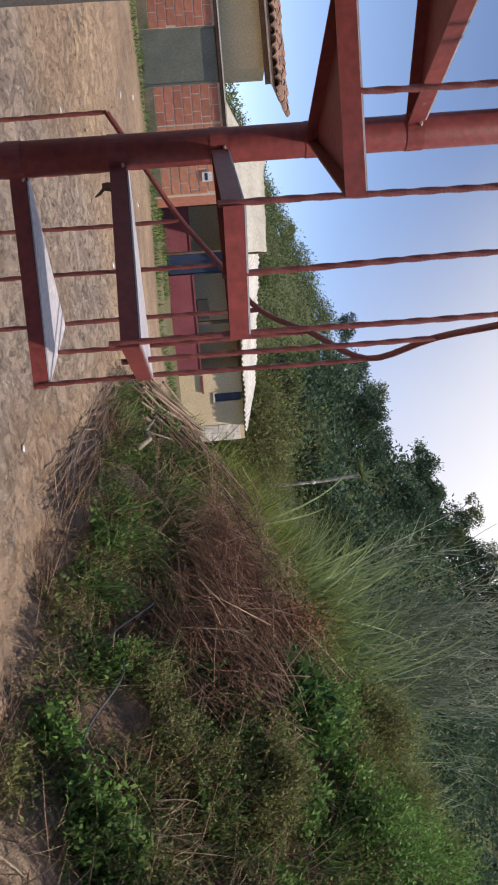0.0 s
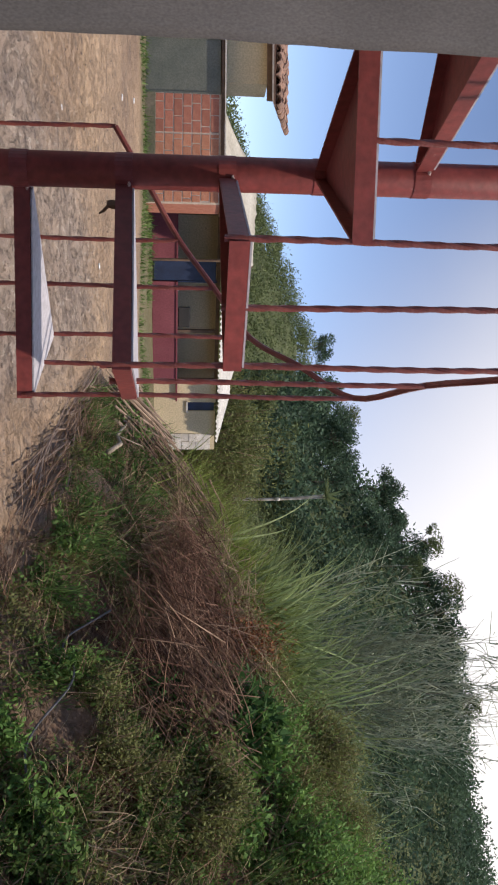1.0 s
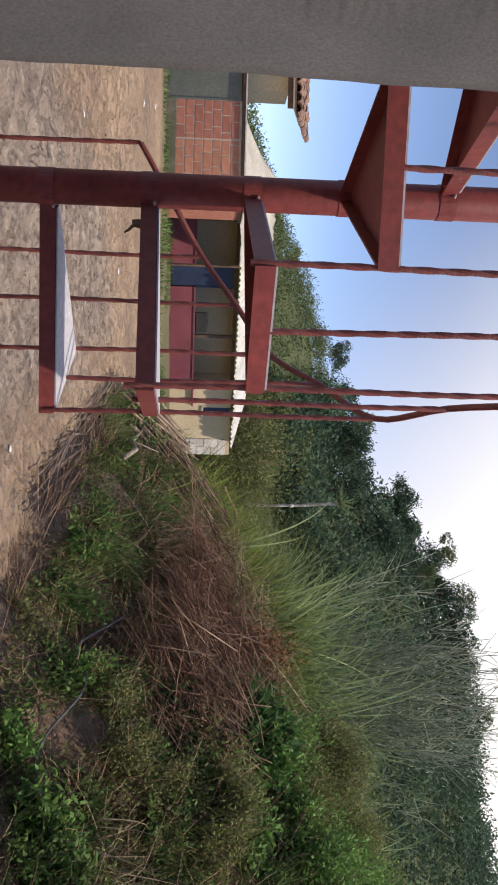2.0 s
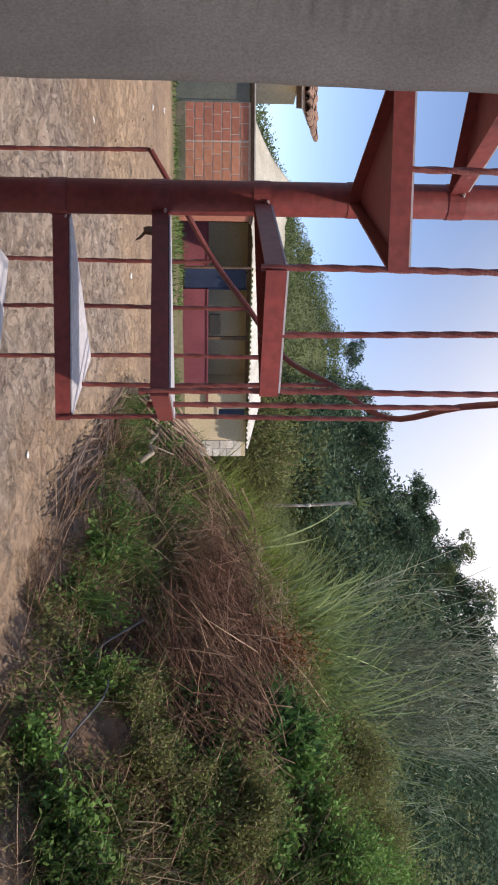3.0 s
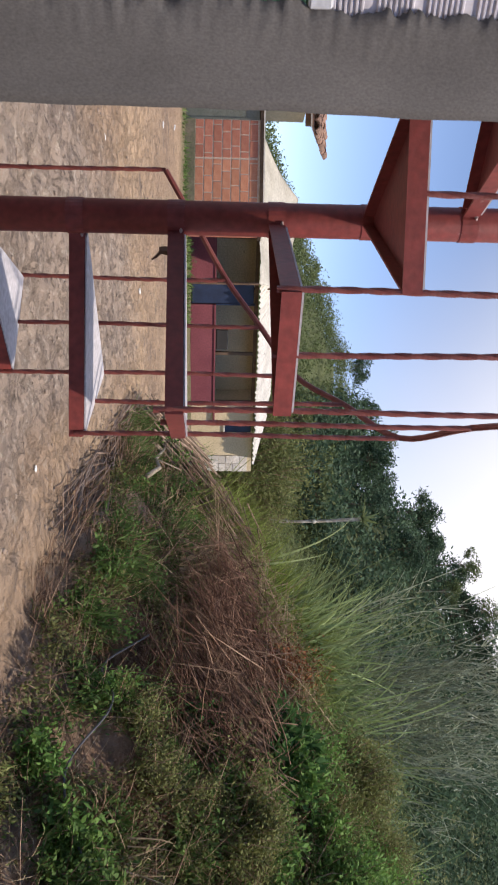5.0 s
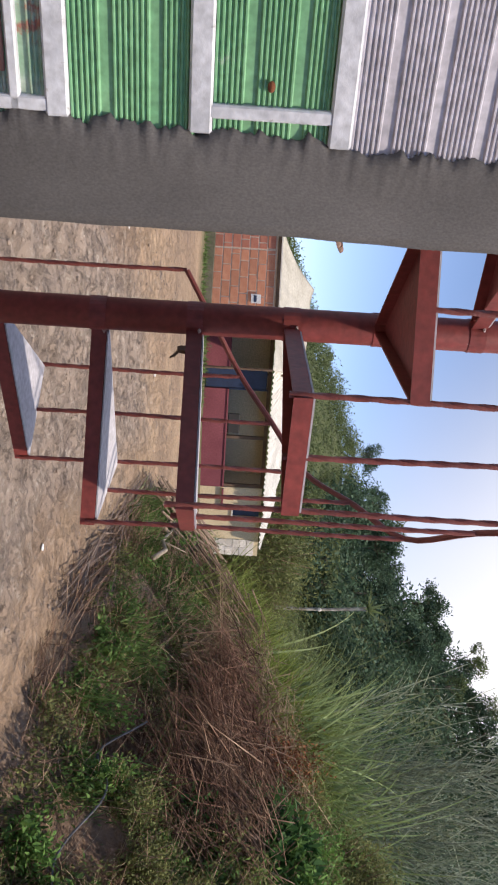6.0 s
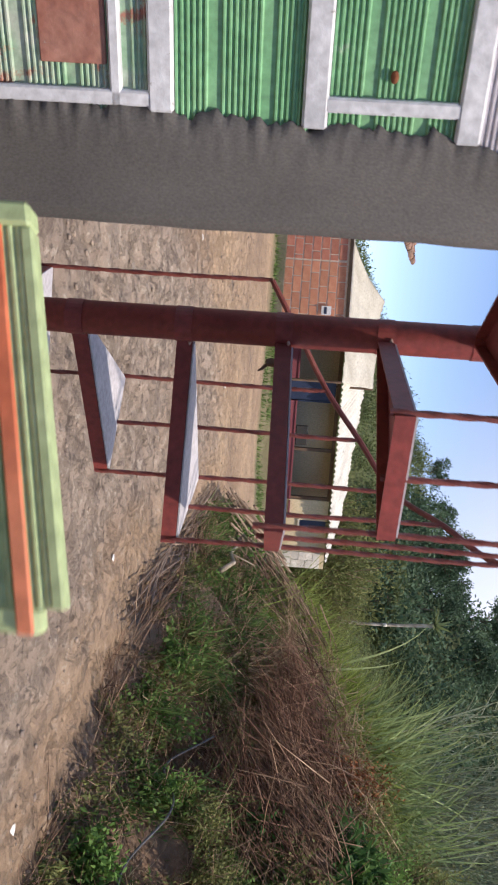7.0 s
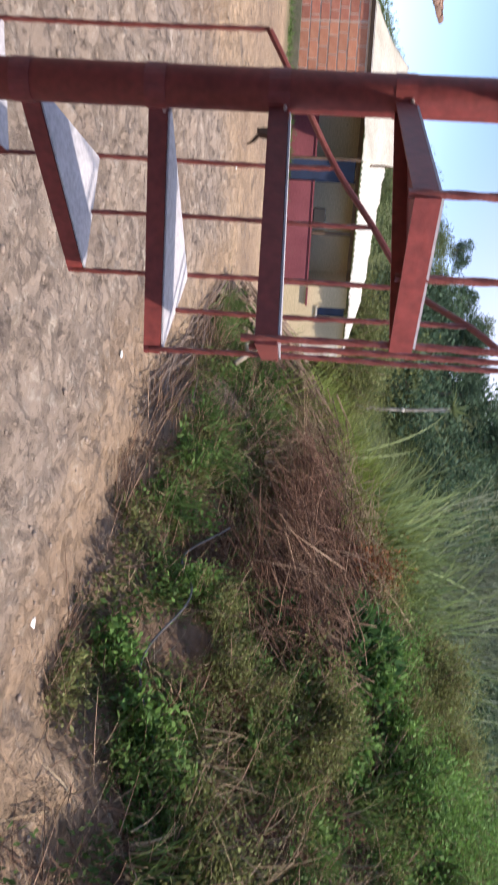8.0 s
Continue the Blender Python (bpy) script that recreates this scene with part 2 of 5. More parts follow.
M["leaf_bright"] = material("leaf_bright", [(0.095, 0.195, 0.05), (0.155, 0.27, 0.075)], 1.5, **LEAF)
M["leaf_olive"] = material("leaf_olive", [(0.13, 0.155, 0.055), (0.20, 0.21, 0.085)], 1.5, **LEAF)
# bluer and paler: distance haze is mixed into this leaf colour
M["leaf_dark_hazed"] = material("leaf_dark_hazed", [(0.055, 0.095, 0.062), (0.085, 0.14, 0.085)], 0.2, **LEAF)
# greyed towards the hazy tone of the hillside
M["leaf_mid"] = material("leaf_mid", [(0.10, 0.135, 0.06), (0.15, 0.185, 0.085)], 0.2, **LEAF)
M["grass"] = material("grass", [(0.09, 0.16, 0.045), (0.16, 0.23, 0.08)], 0.8, **LEAF)
M["lime"] = material("lime", [(0.16, 0.215, 0.05), (0.235, 0.295, 0.085)], 0.8, **LEAF)
# these two are paled: the bright haze over them is put into the colour
M["cane"] = material("cane", [(0.18, 0.25, 0.10), (0.28, 0.35, 0.17)], 0.8, **LEAF)
M["feather_hazed"] = material("feather_hazed", [(0.26, 0.30, 0.21), (0.38, 0.42, 0.32)], 0.8, **LEAF)
M["dry_dark"] = material("dry_dark", [(0.10, 0.052, 0.038), (0.21, 0.125, 0.09)], 2.5, rough=0.9, bump=0.0, vary=0.6, island=True)
M["leaf_deep"] = material("leaf_deep", [(0.045, 0.11, 0.035), (0.075, 0.155, 0.05)], 1.5, **LEAF)
M["dry"] = material("dry", [(0.17, 0.10, 0.07), (0.36, 0.25, 0.18)], 2.5, rough=0.9, bump=0.0, vary=0.5, island=True)
M["straw"] = material("straw", [(0.27, 0.20, 0.13), (0.38, 0.30, 0.20)], 1.2, rough=0.9, bump=0.0, vary=0.4, island=True)
M["russet"] = material("russet", [(0.20, 0.075, 0.035), (0.28, 0.115, 0.055)], 1.2, rough=0.9, bump=0.0, vary=0.4, island=True)


# ---- building helpers ----
def part(name, bm, mat, parent=None, label="", smooth=False):
    me = bpy.data.meshes.new(name)
    bmesh.ops.recalc_face_normals(bm, faces=bm.faces)
    bm.to_mesh(me)
    bm.free()
    me.materials.append(M[mat])
    if smooth:
        me.polygons.foreach_set("use_smooth", [True] * len(me.polygons))
    ob = new(name, me)
    ob.parent = parent
    return tagged(ob, label)


def thing(name, label, category, group="", kind="", at=(0, 0, 0), rz=0):
    ob = new(name)
    ob.matrix_world = pose(*at, 0, 0, rz)
    ob.empty_display_size = 0.1
    return tagged(ob, label, category, group, kind)


def bulk(name, verts, faces, mat, parent=None, label="", smooth=False):
    """One mesh from numpy arrays: verts (n, 3), faces (m, 3 or 4)."""
    me = bpy.data.meshes.new(name)
    faces = np.asarray(faces, dtype=np.int32)
    k = faces.shape[1]
    me.vertices.add(len(verts))
    me.vertices.foreach_set("co", np.asarray(verts, dtype=np.float32).ravel())
    me.loops.add(faces.size)
    me.loops.foreach_set("vertex_index", faces.ravel())
    me.polygons.add(len(faces))
    me.polygons.foreach_set("loop_start", np.arange(0, faces.size, k, dtype=np.int32))
    me.polygons.foreach_set("loop_total", np.full(len(faces), k, dtype=np.int32))
    if smooth:
        me.polygons.foreach_set("use_smooth", [True] * len(faces))
    me.update(calc_edges=True)
    me.validate()
    me.materials.append(M[mat])
    ob = new(name, me)
    ob.parent = parent
    return tagged(ob, label)


def box(bm, lo, hi, bevel=0.0, m=None):
    c = [(a + b) / 2 for a, b in zip(lo, hi)]
    s = [b - a for a, b in zip(lo, hi)]
    mat = Matrix.Translation(c) @ Matrix.Diagonal((*s, 1))
    r = bmesh.ops.create_cube(bm, size=1.0, matrix=(m @ mat) if m else mat)
    if bevel:
        edges = list({e for v in r["verts"] for e in v.link_edges})
        bmesh.ops.bevel(bm, geom=edges, offset=bevel, segments=1, affect="EDGES")


def box_bm(lo, hi, bevel=0.0, m=None):
    bm = bmesh.new()
    box(bm, lo, hi, bevel, m)
    return bm


def tube(bm, pts, radii, segs=8, cap=True):
    """A round bar along points."""
    pts = [Vector(p) for p in pts]
    if not isinstance(radii, (list, tuple)):
        radii = [radii] * len(pts)
    rings = []
    side = None
    for i, p in enumerate(pts):
        d = (pts[min(i + 1, len(pts) - 1)] - pts[max(i - 1, 0)]).normalized()
        if side is None:
            side = d.orthogonal().normalized()
        side = (side - d * side.dot(d)).normalized()
        up = d.cross(side)
        rings.append([bm.verts.new(p + (side * math.cos(a) + up * math.sin(a)) * radii[i]) for a in [2 * math.pi * k / segs for k in range(segs)]])
    for a, b in zip(rings, rings[1:]):
        for k in range(segs):
            bm.faces.new((a[k], a[(k + 1) % segs], b[(k + 1) % segs], b[k]))
    if cap:
        bm.faces.new(rings[0][::-1])
        bm.faces.new(rings[-1])


def twisted_rod(x, y, z0, z1, size=0.0084, turn=36.0, lean=(0, 0)):
    """A square bar twisted along its length, slightly bent by hand."""
    bm = bmesh.new()
    n = max(4, int((z1 - z0) / 0.007))
    prev = None
    for i in range(n + 1):
        z = z0 + (z1 - z0) * i / n
        a = radians(turn) * (z - z0) / 0.02
        wob = 0.0016 * math.sin(z * 9 + x * 40), 0.0016 * math.cos(z * 8 + y * 31)
        cx, cy = x + wob[0] + lean[0] * (z - z0), y + wob[1] + lean[1] * (z - z0)
        ring = [bm.verts.new((cx + size * (0.66, 0.54)[k % 2] * math.cos(a + k * math.pi / 4), cy + size * (0.66, 0.54)[k % 2] * math.sin(a + k * math.pi / 4), z)) for k in range(8)]
        if prev:
            for k in range(8):
                bm.faces.new((prev[k], prev[(k + 1) % 8], ring[(k + 1) % 8], ring[k]))
        prev = ring
    bm.faces.new(prev)
    return bm


def lattice(seed):
    return np.random.default_rng(seed).random((64, 64))


LAT = [lattice(s) for s in range(6)]


def vnoise(x, y, k=0):
    """Smooth value noise on arrays, 0..1."""
    x, y = np.asarray(x, float), np.asarray(y, float)
    xi, yi = np.floor(x).astype(int), np.floor(y).astype(int)
    fx, fy = x - xi, y - yi
    fx, fy = fx * fx * (3 - 2 * fx), fy * fy * (3 - 2 * fy)
    g = LAT[k]
    a, b = g[xi % 64, yi % 64], g[(xi + 1) % 64, yi % 64]
    c, d = g[xi % 64, (yi + 1) % 64], g[(xi + 1) % 64, (yi + 1) % 64]
    return (a * (1 - fx) + b * fx) * (1 - fy) + (c * (1 - fx) + d * fx) * fy


# ---- the lie of the land ----
FOOT = [(4, 70), (2.0, 40), (0.3, 28), (-0.9, 19), (-0.75, 12.5), (0.15, 8.6), (0.62, 6.7), (1.12, 5.75), (1.34, 5.35), (1.68, 4.65), (1.85, 4.2), (2.1, 3.7), (2.35, 3.0), (2.7, 0), (3.2, -12)]
RIDGE_X = [-300, -45, -36, -31, -27, -22, -15, -10, -4, 2, 7, 13, 20, 28, 60, 300]
RIDGE_Z = [0.5, 0.6, 1.2, 4.0, 7.4, 9.6, 12.8, 14.6, 14.5, 17, 20, 23.5, 26.5, 29, 36, 40]


def bank_side(x, y):
    """Distance into the bank from its foot, negative on the yard."""
    x, y = np.asarray(x, float), np.asarray(y, float)
    best = np.full(x.shape, 1e9)
    sign = np.full(x.shape, -1.0)
    for (ax, ay), (bx, by) in zip(FOOT, FOOT[1:]):
        dx, dy = bx - ax, by - ay
        t = np.clip(((x - ax) * dx + (y - ay) * dy) / (dx * dx + dy * dy), 0, 1)
        d = np.hypot(x - ax - t * dx, y - ay - t * dy)
        s = np.sign((y - ay) * dx - (x - ax) * dy)
        near = d < best
        best, sign = np.where(near, d, best), np.where(near, s, sign)
    return best * np.where(sign == 0, 1, sign)


def land(x, y):
    """Height of the ground."""
    x, y = np.asarray(x, float), np.asarray(y, float)
    z = 0.22 + 0.0135 * np.clip(y, -20, 60)
    z = z + 0.02 * (vnoise(x * 2.3, y * 2.3, 1) - 0.5) + 0.012 * (vnoise(x * 9, y * 6, 2) - 0.5) + 0.10 * (vnoise(x * 0.4, y * 0.4, 0) - 0.5) * np.clip((y - 2) / 6, 0, 1)
    # wheel ruts across the yard
    w = (x * 0.35 + y - 5.2) + 0.5 * vnoise(x * 0.7, y * 0.7, 3)
    ruts = np.exp(-((w % 1.7 - 0.8) / 0.16) ** 2) * (vnoise(x * 1.3, y * 1.3, 4) ** 1.5)
    z = z - 0.05 * ruts * np.clip((12 - y) / 4, 0, 1)
    s = bank_side(x, y) + 0.35 * (vnoise(x * 1.6, y * 1.6, 5) - 0.5)
    sp = np.clip(s, 0, None)
    sp = sp * (sp + 0.02) / (sp + 0.17)
    tall = np.interp(y, [0, 5, 8, 12, 20, 30, 45], [1.5, 1.7, 1.9, 1.3, 0.9, 0.7, 0.6])
    bank = tall * (1 - np.exp(-sp / 1.55)) + np.minimum(sp, 12) * np.interp(y, [0, 8, 14, 30], [0.26, 0.24, 0.20, 0.10])
    bank = bank + np.clip(sp, 0, 1) * (0.35 * (vnoise(x * 1.7, y * 1.7, 2) - 0.5) + 0.14 * (vnoise(x * 5, y * 5, 4) - 0.5))
    z = z + bank
    z = z + 0.20 * np.exp(-(((x - 2.02) / 0.17) ** 2 + ((y - 4.15) / 0.2) ** 2))
    # clods and trodden mud
    yard = np.clip(1 - sp * 2, 0, 1) * np.clip((16 - y) / 6, 0, 1)
    rough = np.abs(vnoise(x * 5.5, y * 4.2, 0) - 0.5) + 0.6 * np.abs(vnoise(x * 11 + 3, y * 8, 3) - 0.5)
    z = z + 0.03 * yard * np.clip(np.abs(vnoise(x * 8.5 + y * 2, y * 6.5, 1) - 0.5) - 0.12, 0, 1) * 2
    z = z - 0.11 * yard * np.clip(0.42 - rough, 0, 1) * (0.35 + vnoise(x * 0.8, y * 0.8, 5))
    # dark hollow dug into the bank
    z = z - 0.30 * np.exp(-(((x - 1.52) / 0.16) ** 2 + ((y - 6.25) / 0.34) ** 2))
    # wooded hill
    k = np.clip((y - 42) / 68, 0, 1)
    k = k * k * (3 - 2 * k)
    return z + k * (np.interp(x, RIDGE_X, RIDGE_Z) + 2 * (vnoise(x * 0.07, y * 0.07, 1) - 0.5))


def graded(lo, a, b, hi, step, grow=1.13):
    mid = list(np.arange(a, b, step))
    up, d = [b], step
    while up[-1] < hi:
        d *= grow
        up.append(up[-1] + d)
    down, d = [], step
    p = a
    while p > lo:
        d *= grow
        p -= d
        down.append(p)
    return np.array(down[::-1] + mid + up)


def make_ground():
    xs, ys = graded(-900, -3.0, 4.6, 900, 0.05), graded(-60, 2.0, 13.0, 1800, 0.05)
    X, Y = np.meshgrid(xs, ys, indexing="ij")
    V = np.stack([X, Y, land(X, Y)], -1).reshape(-1, 3)
    nx, ny = len(xs), len(ys)
    i, j = np.meshgrid(np.arange(nx - 1), np.arange(ny - 1), indexing="ij")
    a = (i * ny + j).ravel()
    F = np.stack([a, a + ny, a + ny + 1, a + 1], 1)
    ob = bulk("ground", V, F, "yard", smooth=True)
    # where the dark soil of the bank and the green of the slopes begin
    s = bank_side(X, Y).reshape(-1) + 0.25 * (vnoise(X * 3, Y * 3, 4).reshape(-1) - 0.5)
    mound = np.exp(-(((X - 2.02) / 0.19) ** 2 + ((Y - 4.15) / 0.22) ** 2)).reshape(-1)
    soil = np.clip((s - 0.1) / 0.7, 0, 1) * np.clip(1 - 1.3 * mound, 0, 1)
    ob.data.attributes.new("soil", "FLOAT", "POINT").data.foreach_set("value", soil.astype(np.float32))
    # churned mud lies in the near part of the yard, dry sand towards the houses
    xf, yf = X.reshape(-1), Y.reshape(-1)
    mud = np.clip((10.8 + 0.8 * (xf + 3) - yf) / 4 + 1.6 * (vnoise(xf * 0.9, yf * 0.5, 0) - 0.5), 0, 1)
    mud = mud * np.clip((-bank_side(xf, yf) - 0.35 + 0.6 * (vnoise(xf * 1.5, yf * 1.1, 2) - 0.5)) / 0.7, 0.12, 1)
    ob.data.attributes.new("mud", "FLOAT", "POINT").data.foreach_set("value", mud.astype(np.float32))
    turf = np.clip((s - 2.5) / 2, 0, 1)
    turf = np.maximum(turf, np.clip((Y.reshape(-1) - 36) / 8, 0, 1))
    verge = np.clip((Y.reshape(-1) - 21.0 - 0.2 * X.reshape(-1) - 1.6) / 0.8, 0, 1) * 0.7
    ob.data.attributes.new("turf", "FLOAT", "POINT").data.foreach_set("value", np.maximum(turf, verge).astype(np.float32))
    tagged(ob, "reddish brown rutted dirt yard rising into a bank and hill", "ground", kind="structure")


make_ground()


# ---- spiral stair ----
PX, PY, RAD, RISE = -0.455, 1.68, 0.45, 0.19
Z2 = 1.409                                       # top of the tread just below the eye
EDGES = [185, 152, 119, 86, 53, 22, -31, -62, -100, -136, -172, -208]   # outer corners, tread by tread
LOWEST = -3


def around(angle, r=RAD):
    return PX + r * math.cos(radians(angle)), PY + r * math.sin(radians(angle))


def make_stair():
    stair = thing("spiral_staircase", "dark red painted steel spiral staircase with twisted balusters", "staircase", at=(PX, PY, 0.2))
    base = stair.matrix_world.inverted()

    def add(name, bm, mat, parent=stair, label=""):
        bm.transform(base)
        return part(name, bm, mat, parent, label)

    bm = bmesh.new()
    tube(bm, [(PX, PY, 0.1), (PX, PY, 3.4)], 0.0325, 28)
    add("central_post", bm, "red_paint").data.polygons.foreach_set("use_smooth", [True] * 30)
    drop = {-1: 0.02, 0: 0.02, 4: 0.012, 5: 0.012, 6: 0.012}
    tilt = {1: (-0.018, -0.004), 2: (0.012, 0.004), 3: (0.0, 0.0)}
    for n in range(len(EDGES) - 1):
        k = n + LOWEST
        hi_a, lo_a = EDGES[n], EDGES[n + 1]
        z = Z2 + (k - 2) * RISE - drop.get(k, 0.0)
        front, back = tilt.get(k, (0, 0))
        p0 = Vector((*around(lo_a), z + front))
        p1 = Vector((*around(hi_a), z + back))
        c0 = Vector((*around(lo_a, 0.034), z))
        c1 = Vector((*around(hi_a, 0.034), z))
        # the angle-iron rim: radial bars and the outer bar
        for name, a, b in (("front_bar", c0, p0), ("back_bar", c1, p1), ("outer_bar", p0, p1)):
            d = (b - a).normalized()
            side = Vector((-d.y, d.x, 0)).normalized()
            centre = (c0 + c1 + p0 + p1) / 4
            if side.dot(centre - a) < 0:
                side = -side
            bm = bmesh.new()
            quad = []
            for q in (a, b):
                back = -0.45 if q is b else 0.45
                quad.append([bm.verts.new(q + side * s + d * (back * s) + Vector((0, 0, h))) for s, h in ((0, 0.003), (0, -0.027), (0.004, -0.027), (0.004, -0.001), (0.03, -0.001), (0.03, 0.003))])
            for i in range(6):
                bm.faces.new((quad[0][i], quad[0][(i + 1) % 6], quad[1][(i + 1) % 6], quad[1][i]))
            bm.faces.new(quad[0][::-1])
            bm.faces.new(quad[1])
            add(name, bm, "red_paint")
        # plate: grey above, painted below
        for name, dz, th, mat in (("tread_plate", 0.007, 0.003, "tread_top"), ("tread_underside", -0.004, 0.003, "red_paint")):
            bm = bmesh.new()
            inset = 0.006
            pts = []
            cc = (p0 + p1 + c0 + c1) / 4
            for q in (c0, p0, p1, c1):
                pts.append(q + (cc - q).normalized() * inset)
            top = [bm.verts.new(q + Vector((0, 0, dz))) for q in pts]
            bot = [bm.verts.new(q + Vector((0, 0, dz - th))) for q in pts]
            bm.faces.new(top)
            bm.faces.new(bot[::-1])
            for i in range(4):
                bm.faces.new((top[i], bot[i], bot[(i + 1) % 4], top[(i + 1) % 4]))
            add(name, bm, mat, label="grey tread plate" if mat == "tread_top" else "")
        # hub collar where the tread is welded on
        bm = bmesh.new()
        tube(bm, [(PX, PY, z - 0.028), (PX, PY, z + 0.004)], 0.0338, 24)
        add("collar", bm, "red_paint")
        # weld beads
        for q in (c0, c1):
            bm = bmesh.new()
            bmesh.ops.create_icosphere(bm, subdivisions=1, radius=0.006, matrix=Matrix.Translation(q + Vector((0, 0, -0.002))) @ Matrix.Diagonal((1.2, 1.2, 0.6, 1)))
            add("weld", bm, "weld")
    # offcut left hanging under a tread
    bm = bmesh.new()
    tube(bm, [(-0.384, 1.648, 1.386), (-0.385, 1.646, 1.376), (-0.384, 1.645, 1.368)], [0.009, 0.0085, 0.007], 5)
    tube(bm, [(-0.381, 1.645, 1.371), (-0.371, 1.644, 1.362), (-0.366, 1.643, 1.354)], [0.0035, 0.003, 0.0015], 5)
    add("offcut", bm, "timber", label="dark twisted offcut under the tread")
    # balusters: one at each shared corner, one midway on the outer bar
    for n in range(2, len(EDGES)):
        k = n + LOWEST
        ztop = rail_height(EDGES[n])
        z0 = Z2 + (k - 3) * RISE - 0.034
        x, y = around(EDGES[n], RAD - 0.009)
        add("baluster", twisted_rod(x, y, z0, ztop), "rod_paint")
        if n + 1 < len(EDGES):
            x0, y0 = around(EDGES[n], RAD - 0.010)
            x1, y1 = around(EDGES[n + 1], RAD - 0.010)
            mid = (EDGES[n] + EDGES[n + 1]) / 2
            add("baluster", twisted_rod((x0 + x1) / 2, (y0 + y1) / 2, z0 + RISE, rail_height(mid)), "rod_paint")
    # handrail: a bent bar that follows the tops of the balusters
    bm = bmesh.new()
    knots = []
    for n in range(2, len(EDGES)):
        x, y = around(EDGES[n], RAD - 0.009)
        knots.append(Vector((x, y, rail_height(EDGES[n]))))
        if n + 1 < len(EDGES):
            x0, y0 = around(EDGES[n], RAD - 0.010)
            x1, y1 = around(EDGES[n + 1], RAD - 0.010)
            knots.append(Vector(((x0 + x1) / 2, (y0 + y1) / 2, rail_height((EDGES[n] + EDGES[n + 1]) / 2))))
    pts = [knots[0]]
    for i in range(len(knots) - 1):
        p, q = knots[i], knots[i + 1]
        before, after = knots[max(i - 1, 0)], knots[min(i + 2, len(knots) - 1)]
        for k in range(1, 6):
            t = k / 5
            pts.append(0.5 * (2 * p + (q - before) * t + (2 * before - 5 * p + 4 * q - after) * t * t + (3 * p - before - 3 * q + after) * t ** 3))
    tube(bm, pts, 0.0065, 8)
    add("handrail", bm, "rod_paint")
    return stair


def rail_height(a):
    return float(np.interp(-a, [-119, -86, -53, -22, 4, 31, 62, 208], [1.352, 1.50, 1.66, 1.865, 1.96, 2.11, 2.3, 3.3]))


make_stair()

# ---- rendered wall beside the stair, with a painted ribbed steel door ----
WALL_AT, WALL_TURN = (-0.357, 0.889), math.degrees(math.atan2(-0.65, -0.76))
WALL = Matrix.Translation((WALL_AT[0], WALL_AT[1], 0)) @ Matrix.Rotation(radians(WALL_TURN), 4, "Z") @ Matrix.Diagonal((1, -1, 1, 1))
# local x runs along the wall away from its free edge, local y into the wall (+y is behind it), z up


def make_wall():
    bm = bmesh.new()
    nx, nz = 8, 900
    # plaster strip with an uneven inner edge where it was smeared onto the door
    front, back = [], []
    for i in range(nz + 1):
        z = -0.1 + 3.6 * i / nz
        e0 = 0.0015 * (noise.noise((z * 14, 0, 0))) + 0.002 * noise.noise((z * 3, 5, 0)) - 0.012 * (z - 1.5)
        e1 = 0.105 + 0.008 * noise.noise((z * 34, 2, 0)) + 0.006 * noise.noise((z * 9, 7, 1)) + 0.007 * noise.noise((z * 95, 3, 3)) + 0.009 * max(0.0, noise.noise((z * 210, 8, 3))) - 0.006 * max(0.0, noise.noise((z * 150, 1, 9))) - 0.05 * (z - 1.5)
        row = []
        for j in range(nx + 1):
            u = e0 + (e1 - e0) * j / nx
            bulge = 0.0 if j in (0,) else 0.0025 * noise.noise((u * 20, z * 10, 4)) + (0.003 * abs(noise.noise((u * 70, z * 60, 2))) if j > nx - 3 else 0.0)
            row.append(bm.verts.new((u, -0.004 * (1 if j < nx else 0.2) - bulge, z)))
        front.append(row)
        back.append((bm.verts.new((e0, 0.14, z)), bm.verts.new((e1, 0.02, z))))
    for a, b, ba, bb in zip(front, front[1:], back, back[1:]):
        for j in range(nx):
            bm.faces.new((a[j], a[j + 1], b[j + 1], b[j]))
        bm.faces.new((a[0], b[0], bb[0], ba[0]))
        bm.faces.new((a[nx], ba[1], bb[1], b[nx]))
    bm.transform(WALL)
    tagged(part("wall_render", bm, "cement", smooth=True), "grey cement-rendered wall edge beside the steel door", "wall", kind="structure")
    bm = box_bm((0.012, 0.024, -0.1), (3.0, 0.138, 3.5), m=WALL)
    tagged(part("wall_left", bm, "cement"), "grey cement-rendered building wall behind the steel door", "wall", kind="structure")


make_wall()


def ribbed(bm, x0, x1, z0, z1, pitch, depth=0.0036, y=0.0, flat_every=0):
    """A steel sheet with ribs that run along x."""
    n = max(2, int((z1 - z0) / pitch))
    rows = []
    for i in range(n):
        za = z0 + (z1 - z0) * i / n
        h = (z1 - z0) / n
        if flat_every and i % flat_every in (flat_every - 1, flat_every - 2):
            prof = ((0.0, 0), (0.999, 0))
        else:
            prof = ((0.0, 0), (0.25, -depth), (0.55, -depth), (0.8, 0))
        for f, d in prof:
            rows.append((za + h * f, y + d))
    rows.append((z1, y))
    prev = None
    for z, yy in rows:
        cur = (bm.verts.new((x0, yy, z)), bm.verts.new((x1, yy, z)))
        if prev:
            bm.faces.new((prev[0], prev[1], cur[1], cur[0]))
        prev = cur


